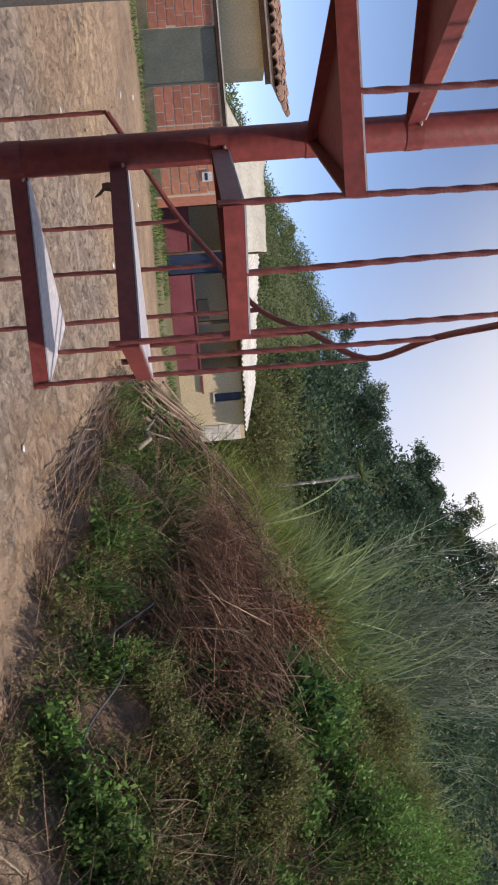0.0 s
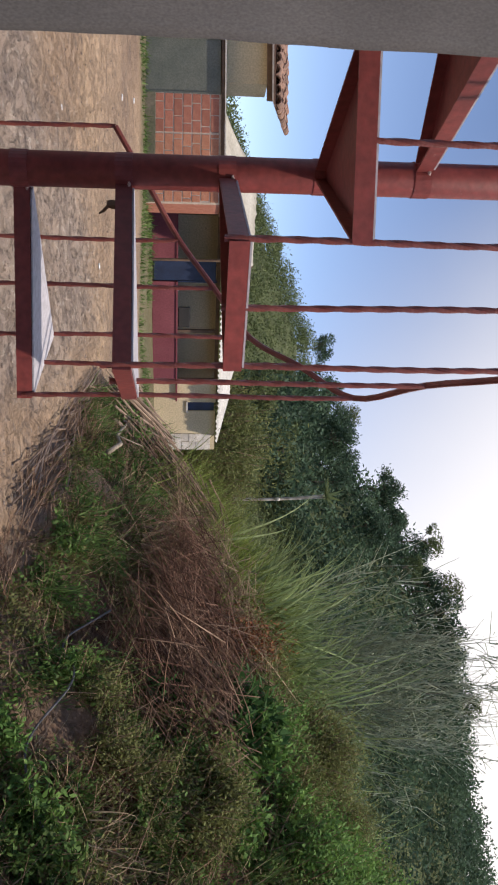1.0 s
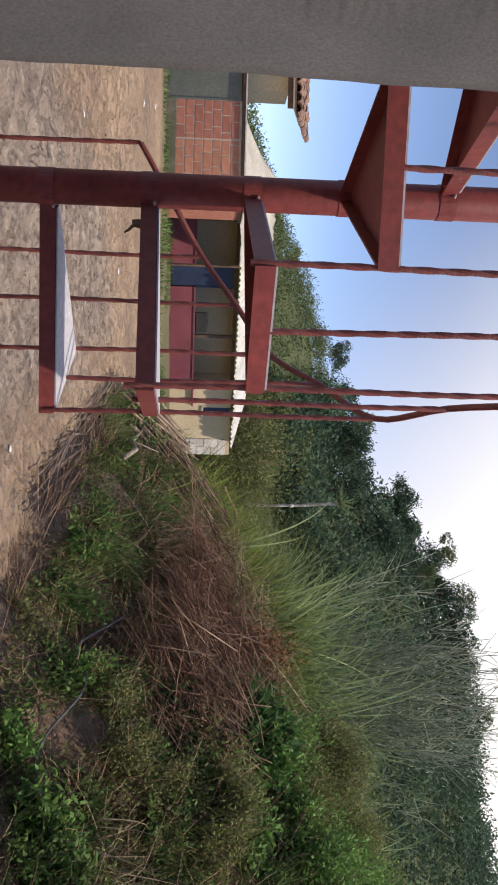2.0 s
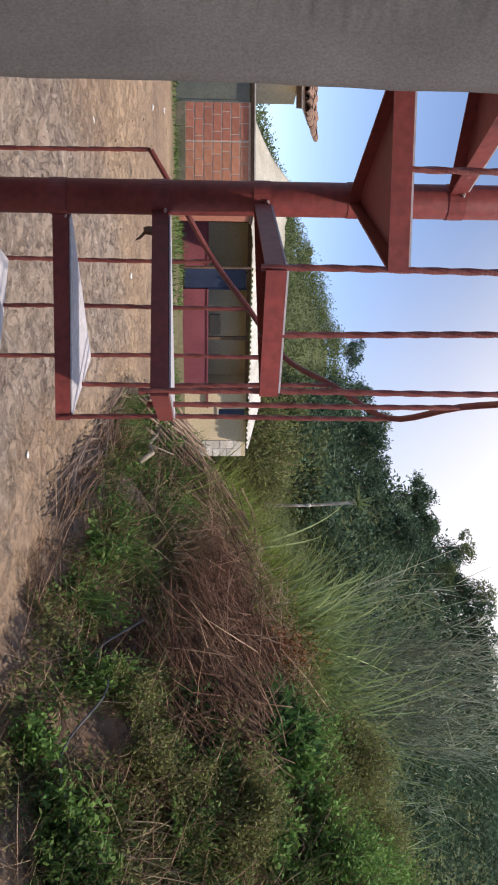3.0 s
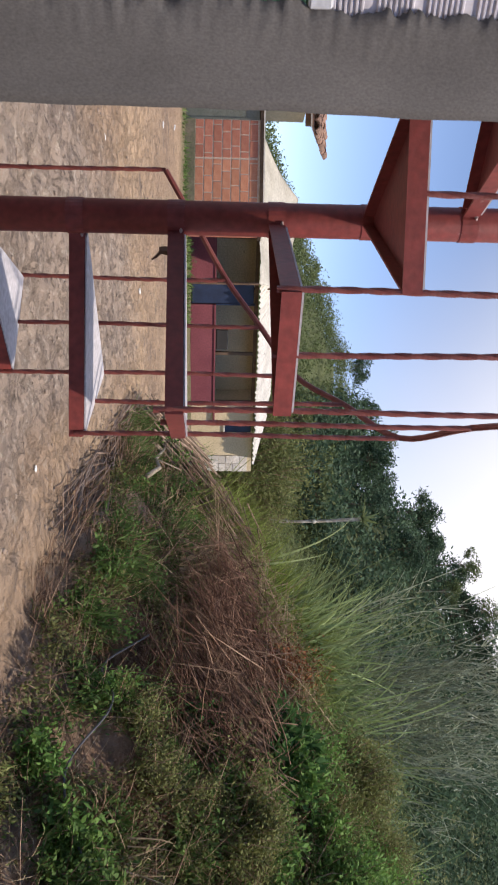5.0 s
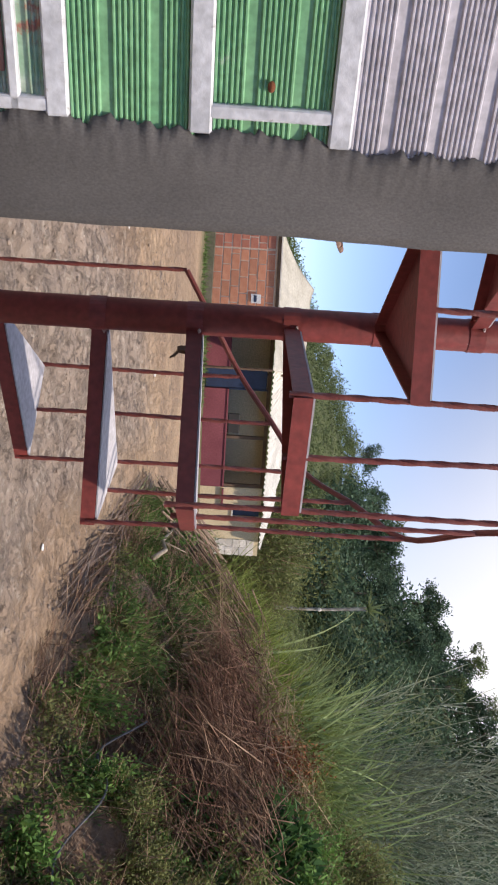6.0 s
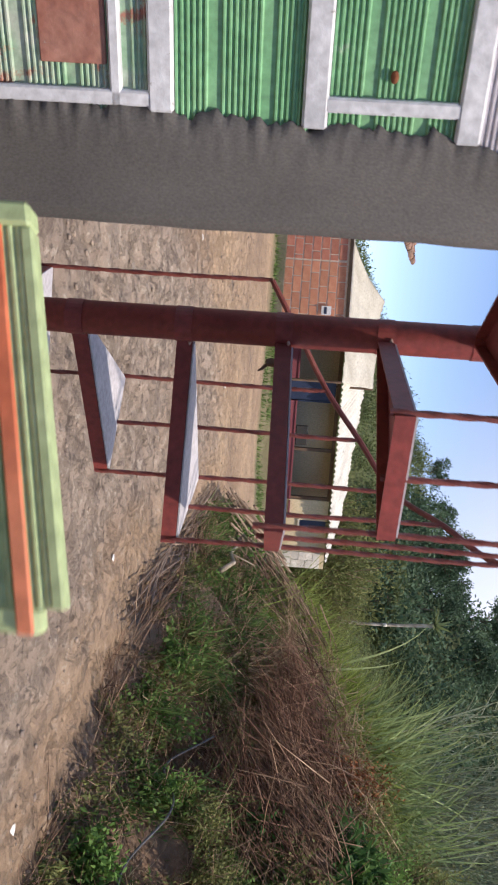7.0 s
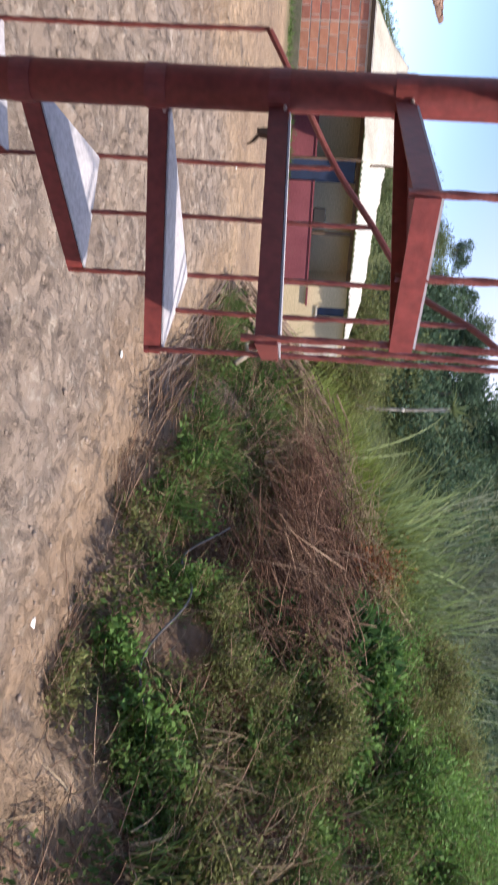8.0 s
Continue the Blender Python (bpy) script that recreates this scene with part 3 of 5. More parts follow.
def make_door():
    door = thing("steel_door", "green and white painted ribbed steel door set in grey render", "door")
    X0, X1 = 0.098, 0.95

    def add(name, bm, mat, label="", parent=door):
        bm.transform(WALL)
        return part(name, bm, mat, parent, label)

    rails = [1.05, 1.283, 1.428, 1.572, 1.86, 2.2]     # heights of the cross rails
    mats = ["worn_green_paint", "green_paint", "green_paint", "lilac_paint", "green_paint"]
    for (za, zb), mat in zip(zip(rails, rails[1:]), mats):
        bm = bmesh.new()
        ribbed(bm, X0 - 0.012, X1, za + 0.006, zb - 0.006, 0.0054, depth=0.0026, flat_every=9, y=0.004)
        add("ribbed_panel", bm, mat, {"lilac_paint": "white ribbed panel", "worn_green_paint": "flaking green ribbed panel with rust"}.get(mat, "green ribbed panel"))
    for i, z in enumerate(rails):
        half = 0.012
        add("rail", box_bm((0.103 - 0.05 * (z - 1.5), -0.006, z - half), (X1, 0.012, z + half), 0.0025), "white_paint", "white painted rail")
    # short stiles near the plaster, in the panels that have them
    for za, zb, xo in ((1.292, 1.292, 0), (1.437, 1.563, 0.024), (1.059, 1.274, 0.020)):
        if zb > za:
            add("stile", box_bm((X0 + xo, -0.005, za), (X0 + xo + 0.014, 0.011, zb), 0.002), "white_paint", "white painted stile")
    add("paint_patch", box_bm((X0 + 0.055, -0.0005, 1.17), (X0 + 0.3, 0.004, 1.232), 0.001), "red_patch", "red-brown primer patch")
    add("stile", box_bm((X0 + 0.02, -0.005, 1.235), (X0 + 0.4, 0.011, 1.246), 0.002), "white_paint", "white painted stile")
    bm = bmesh.new()
    bmesh.ops.create_icosphere(bm, subdivisions=2, radius=0.005, matrix=Matrix.Translation((X0 + 0.058, -0.002, 1.498)) @ Matrix.Diagonal((1.2, 0.6, 0.8, 1)))
    add("rusty_bolt", bm, "rust", "rusty bolt head")
    add("lower_panel", box_bm((X0 - 0.01, 0.003, 0.2), (X1, 0.01, 1.04)), "worn_green_paint")


make_door()


def make_gate():
    """A low ribbed steel gate leaf close to the doorway, sagging towards its hinge."""
    gate = thing("low_gate", "pale green ribbed steel gate leaf with orange painted edge", "gate", at=(-0.005, 0.425, 0.26))
    top, drop = 1.073, 0.195
    m = Matrix.Identity(4)
    m[2][0] = drop                                  # the leaf sags: height falls towards the hinge side
    bm = bmesh.new()
    ribbed(bm, -0.18, 0.0, 0.3, top - 0.004, 0.0046, 0.0013, y=0.0)
    bm.transform(m)
    part("ribbed_sheet", bm, "pale_green_paint", gate)
    part("top_rail", box_bm((-0.18, -0.002, top - 0.006), (0.0, 0.012, top), 0.001, m=m), "pale_green_paint", gate)
    part("orange_stripe", box_bm((-0.18, -0.0062, top - 0.022), (0.012, -0.0025, top - 0.014), 0.001, m=m), "orange_paint", gate, "orange painted strip")
    part("end_stile", box_bm((0.0, -0.004, 0.1), (0.012, 0.014, top - 0.012), 0.002, m=m), "pale_green_paint", gate)
    part("end_stile", box_bm((-0.192, -0.004, 0.06), (-0.18, 0.014, top), 0.002, m=m), "pale_green_paint", gate)
    part("lower_sheet", box_bm((-0.18, 0.0, 0.1), (0.0, 0.006, 0.3), m=m), "worn_green_paint", gate)
    part("foot", box_bm((-0.006, -0.004, -0.05), (0.014, 0.014, 0.11), 0.002), "rust", gate)
    part("foot", box_bm((-0.194, -0.004, -0.05), (-0.174, 0.014, 0.04), 0.002), "rust", gate)


make_gate()


# ---- houses across the yard ----
def gz(x, y):
    return float(land(x, y))


def make_brick_wall():
    """Hollow-brick yard building with a flat concrete edge beam and a plain door."""
    y0 = 24.0
    g = 0.54
    house = thing("brick_building", "unplastered red brick building with a flat beam and grey door", "house", at=(0, y0, g))
    top = 2.02
    x_l, x_r = -14.5, -6.2
    door_l, door_r = -10.62, -9.1
    part("wall_core", box_bm((x_l, 0.014, 0), (door_l, 0.2, top)), "mortar", house)
    part("wall_core", box_bm((door_r, 0.014, 0), (x_r, 0.2, top)), "mortar", house)
    part("side_wall", box_bm((x_r - 0.2, 0.21, 0), (x_r, 1.2, top)), "brick_darker", house)
    part("plinth", box_bm((x_l, -0.02, -0.2), (door_l, 0.012, 0.27), 0.01), "plinth", house, "mossy cement plinth")
    part("plinth", box_bm((door_r, -0.02, -0.2), (x_r + 0.02, 0.012, 0.27), 0.01), "plinth", house, "mossy cement plinth")
    part("edge_beam", box_bm((x_l - 0.1, -0.06, top), (x_r + 0.05, 1.3, top + 0.09), 0.01), "timber", house, "flat concrete beam")
    part("edge_strip", box_bm((x_l - 0.1, -0.09, top + 0.09), (x_r + 0.08, 1.3, top + 0.125)), "whitewash", house, "pale strip")
    door = part("door", box_bm((door_l + 0.03, 0.05, 0), (door_r - 0.03, 0.1, top - 0.02)), "grey_door", house, "grey-green metal door")
    part("door_frame", box_bm((door_l, 0.02, 0), (door_l + 0.05, 0.12, top - 0.01)), "grey_door", door)
    part("door_frame", box_bm((door_r - 0.05, 0.02, 0), (door_r, 0.12, top - 0.01)), "grey_door", door)
    # bricks, one by one
    ch, cl = 0.245, 0.46
    meshes = {}

    def brick(xa, xb, za, zb, dark_tone):
        w, h = round(xb - xa, 3), round(zb - za, 3)
        key = (w, h, dark_tone)
        if key not in meshes:
            bm = box_bm((0, 0, 0), (w, 0.05, h), 0.006)
            me = bpy.data.meshes.new("brick")
            bm.to_mesh(me)
            bm.free()
            me.materials.append(M["brick_darker" if dark_tone else "brick"])
            meshes[key] = me
        ob = new("brick", meshes[key])
        ob.parent = house
        ob.location = (xa, random.uniform(-0.006, 0.004), za)

    for row in range(7):
        za = 0.275 + row * ch
        zb = min(za + ch - 0.034, top - 0.01)
        for left, right, dark_tone in ((x_l, door_l, True), (door_r, -8.05, True), (-8.03, x_r, False)):
            x = left - (0.23, 0.0, 0.31, 0.12, 0.2, 0.05, 0.35)[row]
            while x < right:
                xa, xb = max(x, left) + 0.016, min(x + cl, right) - 0.016
                if xb - xa > 0.05:
                    brick(xa, xb, za, zb, dark_tone)
                x += cl
    part("sign", box_bm((-6.75, -0.045, 1.35), (-6.5, -0.03, 1.62)), "litter", house, "small blue and white sign")
    part("sign_bar", box_bm((-6.72, -0.05, 1.42), (-6.53, -0.046, 1.5)), "blue_door", house)
    # things kept against the wall
    drum = thing("covered_bundle", "dark bundle under plastic against the brick wall", "bundle", at=(-11.9, y0 - 0.35, g))
    bm = bmesh.new()
    bmesh.ops.create_icosphere(bm, subdivisions=3, radius=0.5)
    for v in bm.verts:
        v.co = Vector((v.co.x * 0.8, v.co.y * 0.6, max(v.co.z, -0.3) + 0.3)) * (1 + 0.25 * noise.noise(v.co * 4))
    part("cover", bm, "hose", drum)


make_brick_wall()


def make_back_house():
    """Higher house behind the brick wall: beige gable wall under a clay tile eave."""
    house = thing("tiled_house", "beige house with a dark clay tile eave behind the brick wall", "house", at=(-12.0, 26.2, 0.95))
    part("wall", box_bm((-6, 0, 0), (1.72, 1.0, 3.05)), "beige_wall", house)
    slope = Matrix.Translation((0, -1.15, 3.12)) @ Matrix.Rotation(radians(13), 4, "X")
    part("soffit", box_bm((-6.2, 0.02, -0.05), (2.6, 1.5, 0.0), m=slope), "whitewash", house, "pale plastered soffit")
    part("beam", box_bm((-6.2, -0.62, 2.98), (2.4, -0.5, 3.14)), "timber", house)
    part("roof", box_bm((-6.2, 0.0, 0.002), (2.7, 2.6, 0.05), m=slope), "clay_tile", house, "tiled roof")
    bm = bmesh.new()
    prof = [(0.15 * math.cos(a), 0.14 * math.sin(a)) for a in [math.pi * i / 6 for i in range(7)]]
    outer = [[bm.verts.new((x * k, y, z * k)) for x, z in prof] for y, k in ((-0.1, 1.0), (0.42, 0.84))]
    inner = [[bm.verts.new((x * k * 0.82, y, z * k * 0.78)) for x, z in prof] for y, k in ((-0.1, 1.0), (0.42, 0.84))]
    for i in range(6):
        bm.faces.new((outer[0][i], outer[0][i + 1], outer[1][i + 1], outer[1][i]))
        bm.faces.new((inner[0][i], inner[1][i], inner[1][i + 1], inner[0][i + 1]))
        bm.faces.new((outer[0][i], inner[0][i], inner[0][i + 1], outer[0][i + 1]))
    tile = part("tile", bm, "clay_tile", house)
    for r in range(6):
        for c in range(31):
            m = slope @ Matrix.Translation((-6.05 + c * 0.29 + random.uniform(-0.02, 0.02), -0.02 + r * 0.4 + random.uniform(-0.05, 0.05), 0.03 + 0.05 * (r == 0) + random.uniform(-0.02, 0.03))) @ Matrix.Rotation(random.uniform(-0.06, 0.06), 4, "Z")
            if r == c == 0:
                tile.matrix_local = m
            else:
                o = tile.copy()
                scene.collection.objects.link(o)
                o.parent = house
                o.matrix_local = m


make_back_house()


def make_long_house():
    """Low house with a maroon-dadoed porch, beige walls, a dark blue door and pale sheet roof."""
    h = thing("porch_house", "beige house with maroon dado, shaded porch and pale sheet roof", "house", at=(-7.0, 28.0, 0.60), rz=27)
    L, P, D0, D1 = 8.4, 5.82, 1.62, 2.3            # length, end of the porch, the blue doorway
    part("back_wall", box_bm((0, 1.3, 0), (P, 1.5, 2.15)), "beige_wall", h)
    part("front_wall", box_bm((P, 0.0, 0), (6.57, 0.2, 2.15)), "beige_wall", h, "sunlit beige wall")
    part("front_wall", box_bm((6.9, 0.0, 0), (L, 0.2, 2.15)), "beige_wall", h, "sunlit beige wall")
    part("front_wall", box_bm((6.57, 0.0, 0), (6.9, 0.2, 1.2)), "beige_wall", h, "sunlit beige wall")
    part("return_wall", box_bm((P, 0.2, 0), (P + 0.2, 1.3, 2.15)), "beige_wall", h)
    part("end_wall", box_bm((L - 0.2, 0.2, 0), (L, 4.0, 2.15)), "whitewash", h)
    part("porch_parapet", box_bm((0.0, 0.0, 0), (D0, 0.15, 0.78), 0.01), "maroon_wall", h, "maroon painted parapet")
    part("porch_parapet", box_bm((D1, 0.0, 0), (P, 0.15, 0.78), 0.01), "maroon_wall", h, "maroon painted parapet")
    part("parapet_cap", box_bm((-0.02, -0.03, 0.78), (D0, 0.18, 0.83)), "maroon_wall", h)
    part("parapet_cap", box_bm((D1, -0.03, 0.78), (P, 0.18, 0.83)), "maroon_wall", h)
    part("side_wall", box_bm((-0.15, 0.0, 0), (0.0, 4.0, 2.2)), "maroon_wall", h)
    part("porch_floor", box_bm((0, 0.16, -0.1), (P, 1.3, 0.05)), "cement", h)
    door = part("door", box_bm((D0 + 0.02, 0.04, 0.05), (D1 - 0.02, 0.1, 2.05), 0.01), "blue_door", h, "dark blue door")
    part("door_frame", box_bm((D0 - 0.02, 0.0, 0.83), (D0 + 0.02, 0.14, 2.1)), "blue_door", door)
    part("door_frame", box_bm((D1 - 0.02, 0.0, 0.83), (D1 + 0.02, 0.14, 2.1)), "blue_door", door)
    for x in (0.1, 4.0, P - 0.06):
        part("porch_post", box_bm((x - 0.05, 0.03, 0.83), (x + 0.05, 0.13, 2.08)), "timber", h)
    part("porch_beam", box_bm((0, 0.02, 2.08), (P, 0.14, 2.2)), "timber", h)
    part("dark_cloth", box_bm((3.15, 0.0, 0.84), (3.85, 0.06, 1.25), 0.03), "dark", h, "dark cloth over the parapet")
    part("window", box_bm((6.57, 0.06, 1.2), (6.9, 0.1, 2.1)), "blue_door", h, "dark window")
    part("window_sill", box_bm((6.53, -0.05, 1.14), (6.94, 0.05, 1.2)), "whitewash", h)
    part("low_shelf", box_bm((P + 0.05, -0.1, 0.78), (6.5, -0.003, 0.84)), "maroon_wall", h)
    # raw block end patched in white
    for r in range(8):
        for q in range(2):
            x = L - 0.62 + q * 0.31
            part("block", box_bm((x + 0.004, -0.02 - 0.012 * ((r + q) % 2), r * 0.25 + 0.004), (x + 0.306, -0.003, r * 0.25 + 0.246), 0.006), "whitewash", h)
    # wavy sheet roof, in separate sheets with ragged overlaps
    W = 0.94
    n = int((L + 0.9) / W)
    for i in range(n):
        x0 = -0.6 + i * W
        bm = bmesh.new()
        cols, rows = 22, 6
        sag = random.uniform(-0.03, 0.03)
        run = 4.2
        vs = []
        hi = 1.15 - 0.07 * x0
        for r in range(rows + 1):
            t = r / rows
            vs.append([bm.verts.new((x0 + (W + 0.04) * c / cols, -0.45 + random.uniform(-0.05, 0.05) * (1 - t) + t * run + sag, 2.2 + hi * t + 0.028 * math.sin(c / cols * W / 0.18 * 2 * math.pi) + 0.006 * (i % 2) + sag)) for c in range(cols + 1)])
        for r in range(rows):
            for c in range(cols):
                bm.faces.new((vs[r][c], vs[r][c + 1], vs[r + 1][c + 1], vs[r + 1][c]))
        ext = bmesh.ops.extrude_face_region(bm, geom=bm.faces[:])
        bmesh.ops.translate(bm, verts=[v for v in ext["geom"] if isinstance(v, bmesh.types.BMVert)], vec=(0, 0, 0.012))
        part("roof_sheet", bm, "fibre_sheet", h)
    return h


make_long_house()


def make_tarp():
    """Pale sheeting laid as a lean-to roof between the two buildings."""
    aw = thing("lean_to_roof", "pale grey sagging sheet roof beside the brick building", "roof", at=(-7.2, 25.4, 0.55))
    A, B, C, D = Vector((-2.0, 0, 2.16)), Vector((2.2, 0.3, 2.12)), Vector((-1.25, 3.6, 3.46)), Vector((1.6, 4.2, 3.34))
    bm = bmesh.new()
    nx, ny = 40, 16
    vs = []
    for i in range(nx + 1):
        u = i / nx
        row = []
        for j in range(ny + 1):
            v = j / ny
            p = (A * (1 - u) + B * u) * (1 - v) + (C * (1 - u) + D * u) * v
            p.z += 0.07 * noise.noise((u * 9, v * 2.5, 1)) - 0.10 * math.sin(v * math.pi) + 0.03 * noise.noise((u * 25, v * 3, 4))
            row.append(bm.verts.new(p))
        vs.append(row)
    for i in range(nx):
        for j in range(ny):
            bm.faces.new((vs[i][j], vs[i + 1][j], vs[i + 1][j + 1], vs[i][j + 1]))
    ext = bmesh.ops.extrude_face_region(bm, geom=bm.faces[:])
    bmesh.ops.translate(bm, verts=[v for v in ext["geom"] if isinstance(v, bmesh.types.BMVert)], vec=(0, 0, 0.01))
    part("sheet", bm, "tarp", aw, smooth=True)
    for p in (A, B, C, D):
        bm = bmesh.new()
        tube(bm, [(p.x, p.y, -0.2), (p.x, p.y, p.z)], 0.04, 8)
        part("pole", bm, "timber", aw)


make_tarp()


# ---- plants ----
def rot_from(dirs, spin):
    """Frames (n,3,3) whose first axis is dirs."""
    d = dirs / np.linalg.norm(dirs, axis=1, keepdims=True)
    ref = np.where(np.abs(d[:, 2:3]) < 0.9, np.array([[0, 0, 1.0]]), np.array([[1.0, 0, 0]]))
    s = np.cross(d, ref)
    s /= np.linalg.norm(s, axis=1, keepdims=True)
    u = np.cross(s, d)
    c, n = np.cos(spin)[:, None], np.sin(spin)[:, None]
    return d, s * c + u * n, -s * n + u * c


def leaves(at, dirs, length, width, r):
    """Pointed leaves with a fold: two quads each. Arrays of places, directions and sizes."""
    n = len(at)
    d, s, u = rot_from(dirs, r.uniform(-0.9, 0.9, n))
    L, W = np.broadcast_to(length, n)[:, None], np.broadcast_to(width, n)[:, None]
    droop = u * L * r.uniform(-0.25, 0.1, n)[:, None]
    mid = at + d * L * 0.45 + droop * 0.3
    v = np.stack([at, mid + s * W * 0.5 + u * W * 0.15, at + d * L + droop, mid - s * W * 0.5 + u * W * 0.15], 1).reshape(-1, 3)
    f = np.arange(n * 4).reshape(n, 4)
    return v, f


def blades(at, dirs, length, width, r, bend=0.6, segs=3):
    """Arching grass blades: a strip of quads each, narrowing to the tip."""
    n = len(at)
    L, W = np.broadcast_to(length, n)[:, None], np.broadcast_to(width, n)[:, None]
    d = dirs / np.linalg.norm(dirs, axis=1, keepdims=True)
    out = d * [1, 1, 0]
    norm = np.linalg.norm(out, axis=1, keepdims=True)
    out = np.where(norm > 1e-3, out / np.maximum(norm, 1e-3), np.array([[1.0, 0, 0]]))
    a = r.uniform(0, 2 * np.pi, n)
    s = np.stack([np.cos(a), np.sin(a), 0 * a], 1)
    B = (bend * r.uniform(0.2, 1.0, n))[:, None]
    rings = []
    for k in range(segs + 1):
        t = k / segs
        p = at + d * L * t + (out * 0.6 - np.array([[0, 0, 1.0]])) * L * B * t ** 2.2 * 0.6
        w = W * (1 - t * 0.92) * 0.5
        rings.append(np.stack([p - s * w, p + s * w], 1))
    v = np.concatenate(rings, 1).reshape(-1, 3)
    base = (np.arange(n) * (segs + 1) * 2)[:, None]
    fs = []
    for k in range(segs):
        fs.append(base + np.array([[2 * k, 2 * k + 1, 2 * k + 3, 2 * k + 2]]))
    return v, np.concatenate(fs, 0)


def twigs(at, dirs, length, rad, r, kink=0.25):
    """Thin three-sided stalks with one kink."""
    n = len(at)
    d, s, u = rot_from(dirs, r.uniform(0, 6.28, n))
    L, R = np.broadcast_to(length, n)[:, None], np.broadcast_to(rad, n)[:, None]
    off = (s * r.normal(0, kink, n)[:, None] + u * r.normal(0, kink, n)[:, None]) * L * 0.4
    pts = [at, at + d * L * 0.5 + off * 0.7, at + d * L + off * r.uniform(0, 2, n)[:, None]]
    rings = []
    for p, k in zip(pts, (1.0, 0.8, 0.35)):
        for a in (0, 2.094, 4.189):
            rings.append(p + (s * math.cos(a) + u * math.sin(a)) * R * k)
    v = np.stack(rings, 1).reshape(-1, 3)
    base = (np.arange(n) * 9)[:, None]
    fs = []
    for k in (0, 3):
        for a in range(3):
            fs.append(base + np.array([[k + a, k + (a + 1) % 3, k + 3 + (a + 1) % 3, k + 3 + a]]))
    return v, np.concatenate(fs, 0)


def join(*chunks):
    vs, fs, o = [], [], 0
    for v, f in chunks:
        vs.append(v)
        fs.append(f + o)
        o += len(v)
    return np.concatenate(vs), np.concatenate(fs)


def up_dirs(n, r, spread):
    a = r.uniform(0, 2 * np.pi, n)
    t = np.abs(r.normal(0, spread, n))
    return np.stack([np.cos(a) * np.sin(t), np.sin(a) * np.sin(t), np.cos(t)], 1)


def leafy_bush(name, label, seed, size, leaf_len, leaf_wid, mat, stems=26, per=34, stem_mat="dry", spread=0.75):
    """A low bush: many thin stems from one foot, with leaves along them."""
    r = np.random.default_rng(seed)
    ob = thing(name, label, "bush")
    d = up_dirs(stems, r, spread)
    L = size * r.uniform(0.55, 1.1, stems)
    at = np.stack([r.normal(0, 0.12 * size, stems), r.normal(0, 0.12 * size, stems), np.full(stems, -0.05)], 1)
    v, f = twigs(at, d, L, 0.004 + 0.004 * size, r, 0.2)
    bulk("branching", v, f, stem_mat, ob)
    t = r.uniform(0.25, 1.05, (stems, per))
    side = r.normal(0, 0.10 * size, (stems, per, 3))
    p = (at[:, None] + d[:, None] * (L[:, None] * t)[..., None] + side).reshape(-1, 3)
    p[:, 2] = np.maximum(p[:, 2], 0.01)
    dirs = (d[:, None] * 0.5 + r.normal(0, 0.7, (stems, per, 3))).reshape(-1, 3)
    n = len(p)
    v, f = leaves(p, dirs, leaf_len * r.uniform(0.5, 1.2, n), leaf_wid * r.uniform(0.6, 1.2, n), r)
    bulk("foliage", v, f, mat, ob)
    return ob


def grass_tuft(name, label, seed, n, length, width, mat, radius, bend=0.8, spread=0.4, segs=4):
    r = np.random.default_rng(seed)
    ob = thing(name, label, "grass")
    at = np.stack([r.normal(0, radius, n), r.normal(0, radius, n), np.full(n, -0.03)], 1)
    v, f = blades(at, up_dirs(n, r, spread), length * r.uniform(0.45, 1.1, n), width, r, bend, segs)
    bulk("blade_tuft", v, f, mat, ob)
    return ob


def put(ob, x, y, rz, s=1.0, sink=0.0, first=False):
    m = pose(x, y, gz(x, y) - sink, 0, 0, rz) @ Matrix.Scale(s, 4)
    if first:
        ob.matrix_world = m
        return ob
    o = copy_thing(ob, Matrix())
    o.matrix_world = m
    return o


def clear_of_heap(places):
    """Leaves out places under the cut brush and on bare soil."""
    return [(x, y) for x, y in places if ((x - 1.72) / 0.5) ** 2 + ((y - 7.6) / 0.95) ** 2 > 1 and not bare(x, y)]


def scatter(ob, places, sizes, seed):
    r = random.Random(seed)
    for i, (x, y) in enumerate(places):
        put(ob, x, y, r.uniform(0, 360), r.uniform(*sizes), first=(i == 0))


def in_bank(n, seed, s_lo, s_hi, y_lo, y_hi, x_hi=7.0):
    """Random places on the bank between two distances from its foot."""
    r = np.random.default_rng(seed)
    out = []
    while len(out) < n:
        x, y = r.uniform(-1.5, x_hi, 4000), r.uniform(y_lo, y_hi, 4000)
        s = bank_side(x, y)
        ok = (s > s_lo) & (s < s_hi)
        out += list(zip(x[ok], y[ok]))
    return out[:n]


HOLLOWS = [(1.52, 6.25, 0.20, 0.40), (1.72, 5.62, 0.16, 0.24), (0.52, 8.6, 0.22, 0.5), (2.02, 4.15, 0.32, 0.42), (1.2, 6.9, 0.16, 0.3), (2.12, 3.75, 0.26, 0.3)]   # bare soil: place and half widths


def bare(x, y):
    """True where the bank shows bare soil."""
    hit = np.zeros(np.shape(x), bool)
    for cx, cy, a, b in HOLLOWS:
        hit |= ((x - cx) / a) ** 2 + ((y - cy) / b) ** 2 < 1
    return hit


def brow(x, y):
    """1 over the stalk-covered brow of the bank, falling to 0 away from it."""
    return np.exp(-(((x - 1.75) / 0.75) ** 2 + ((y - 7.9) / 1.5) ** 2))


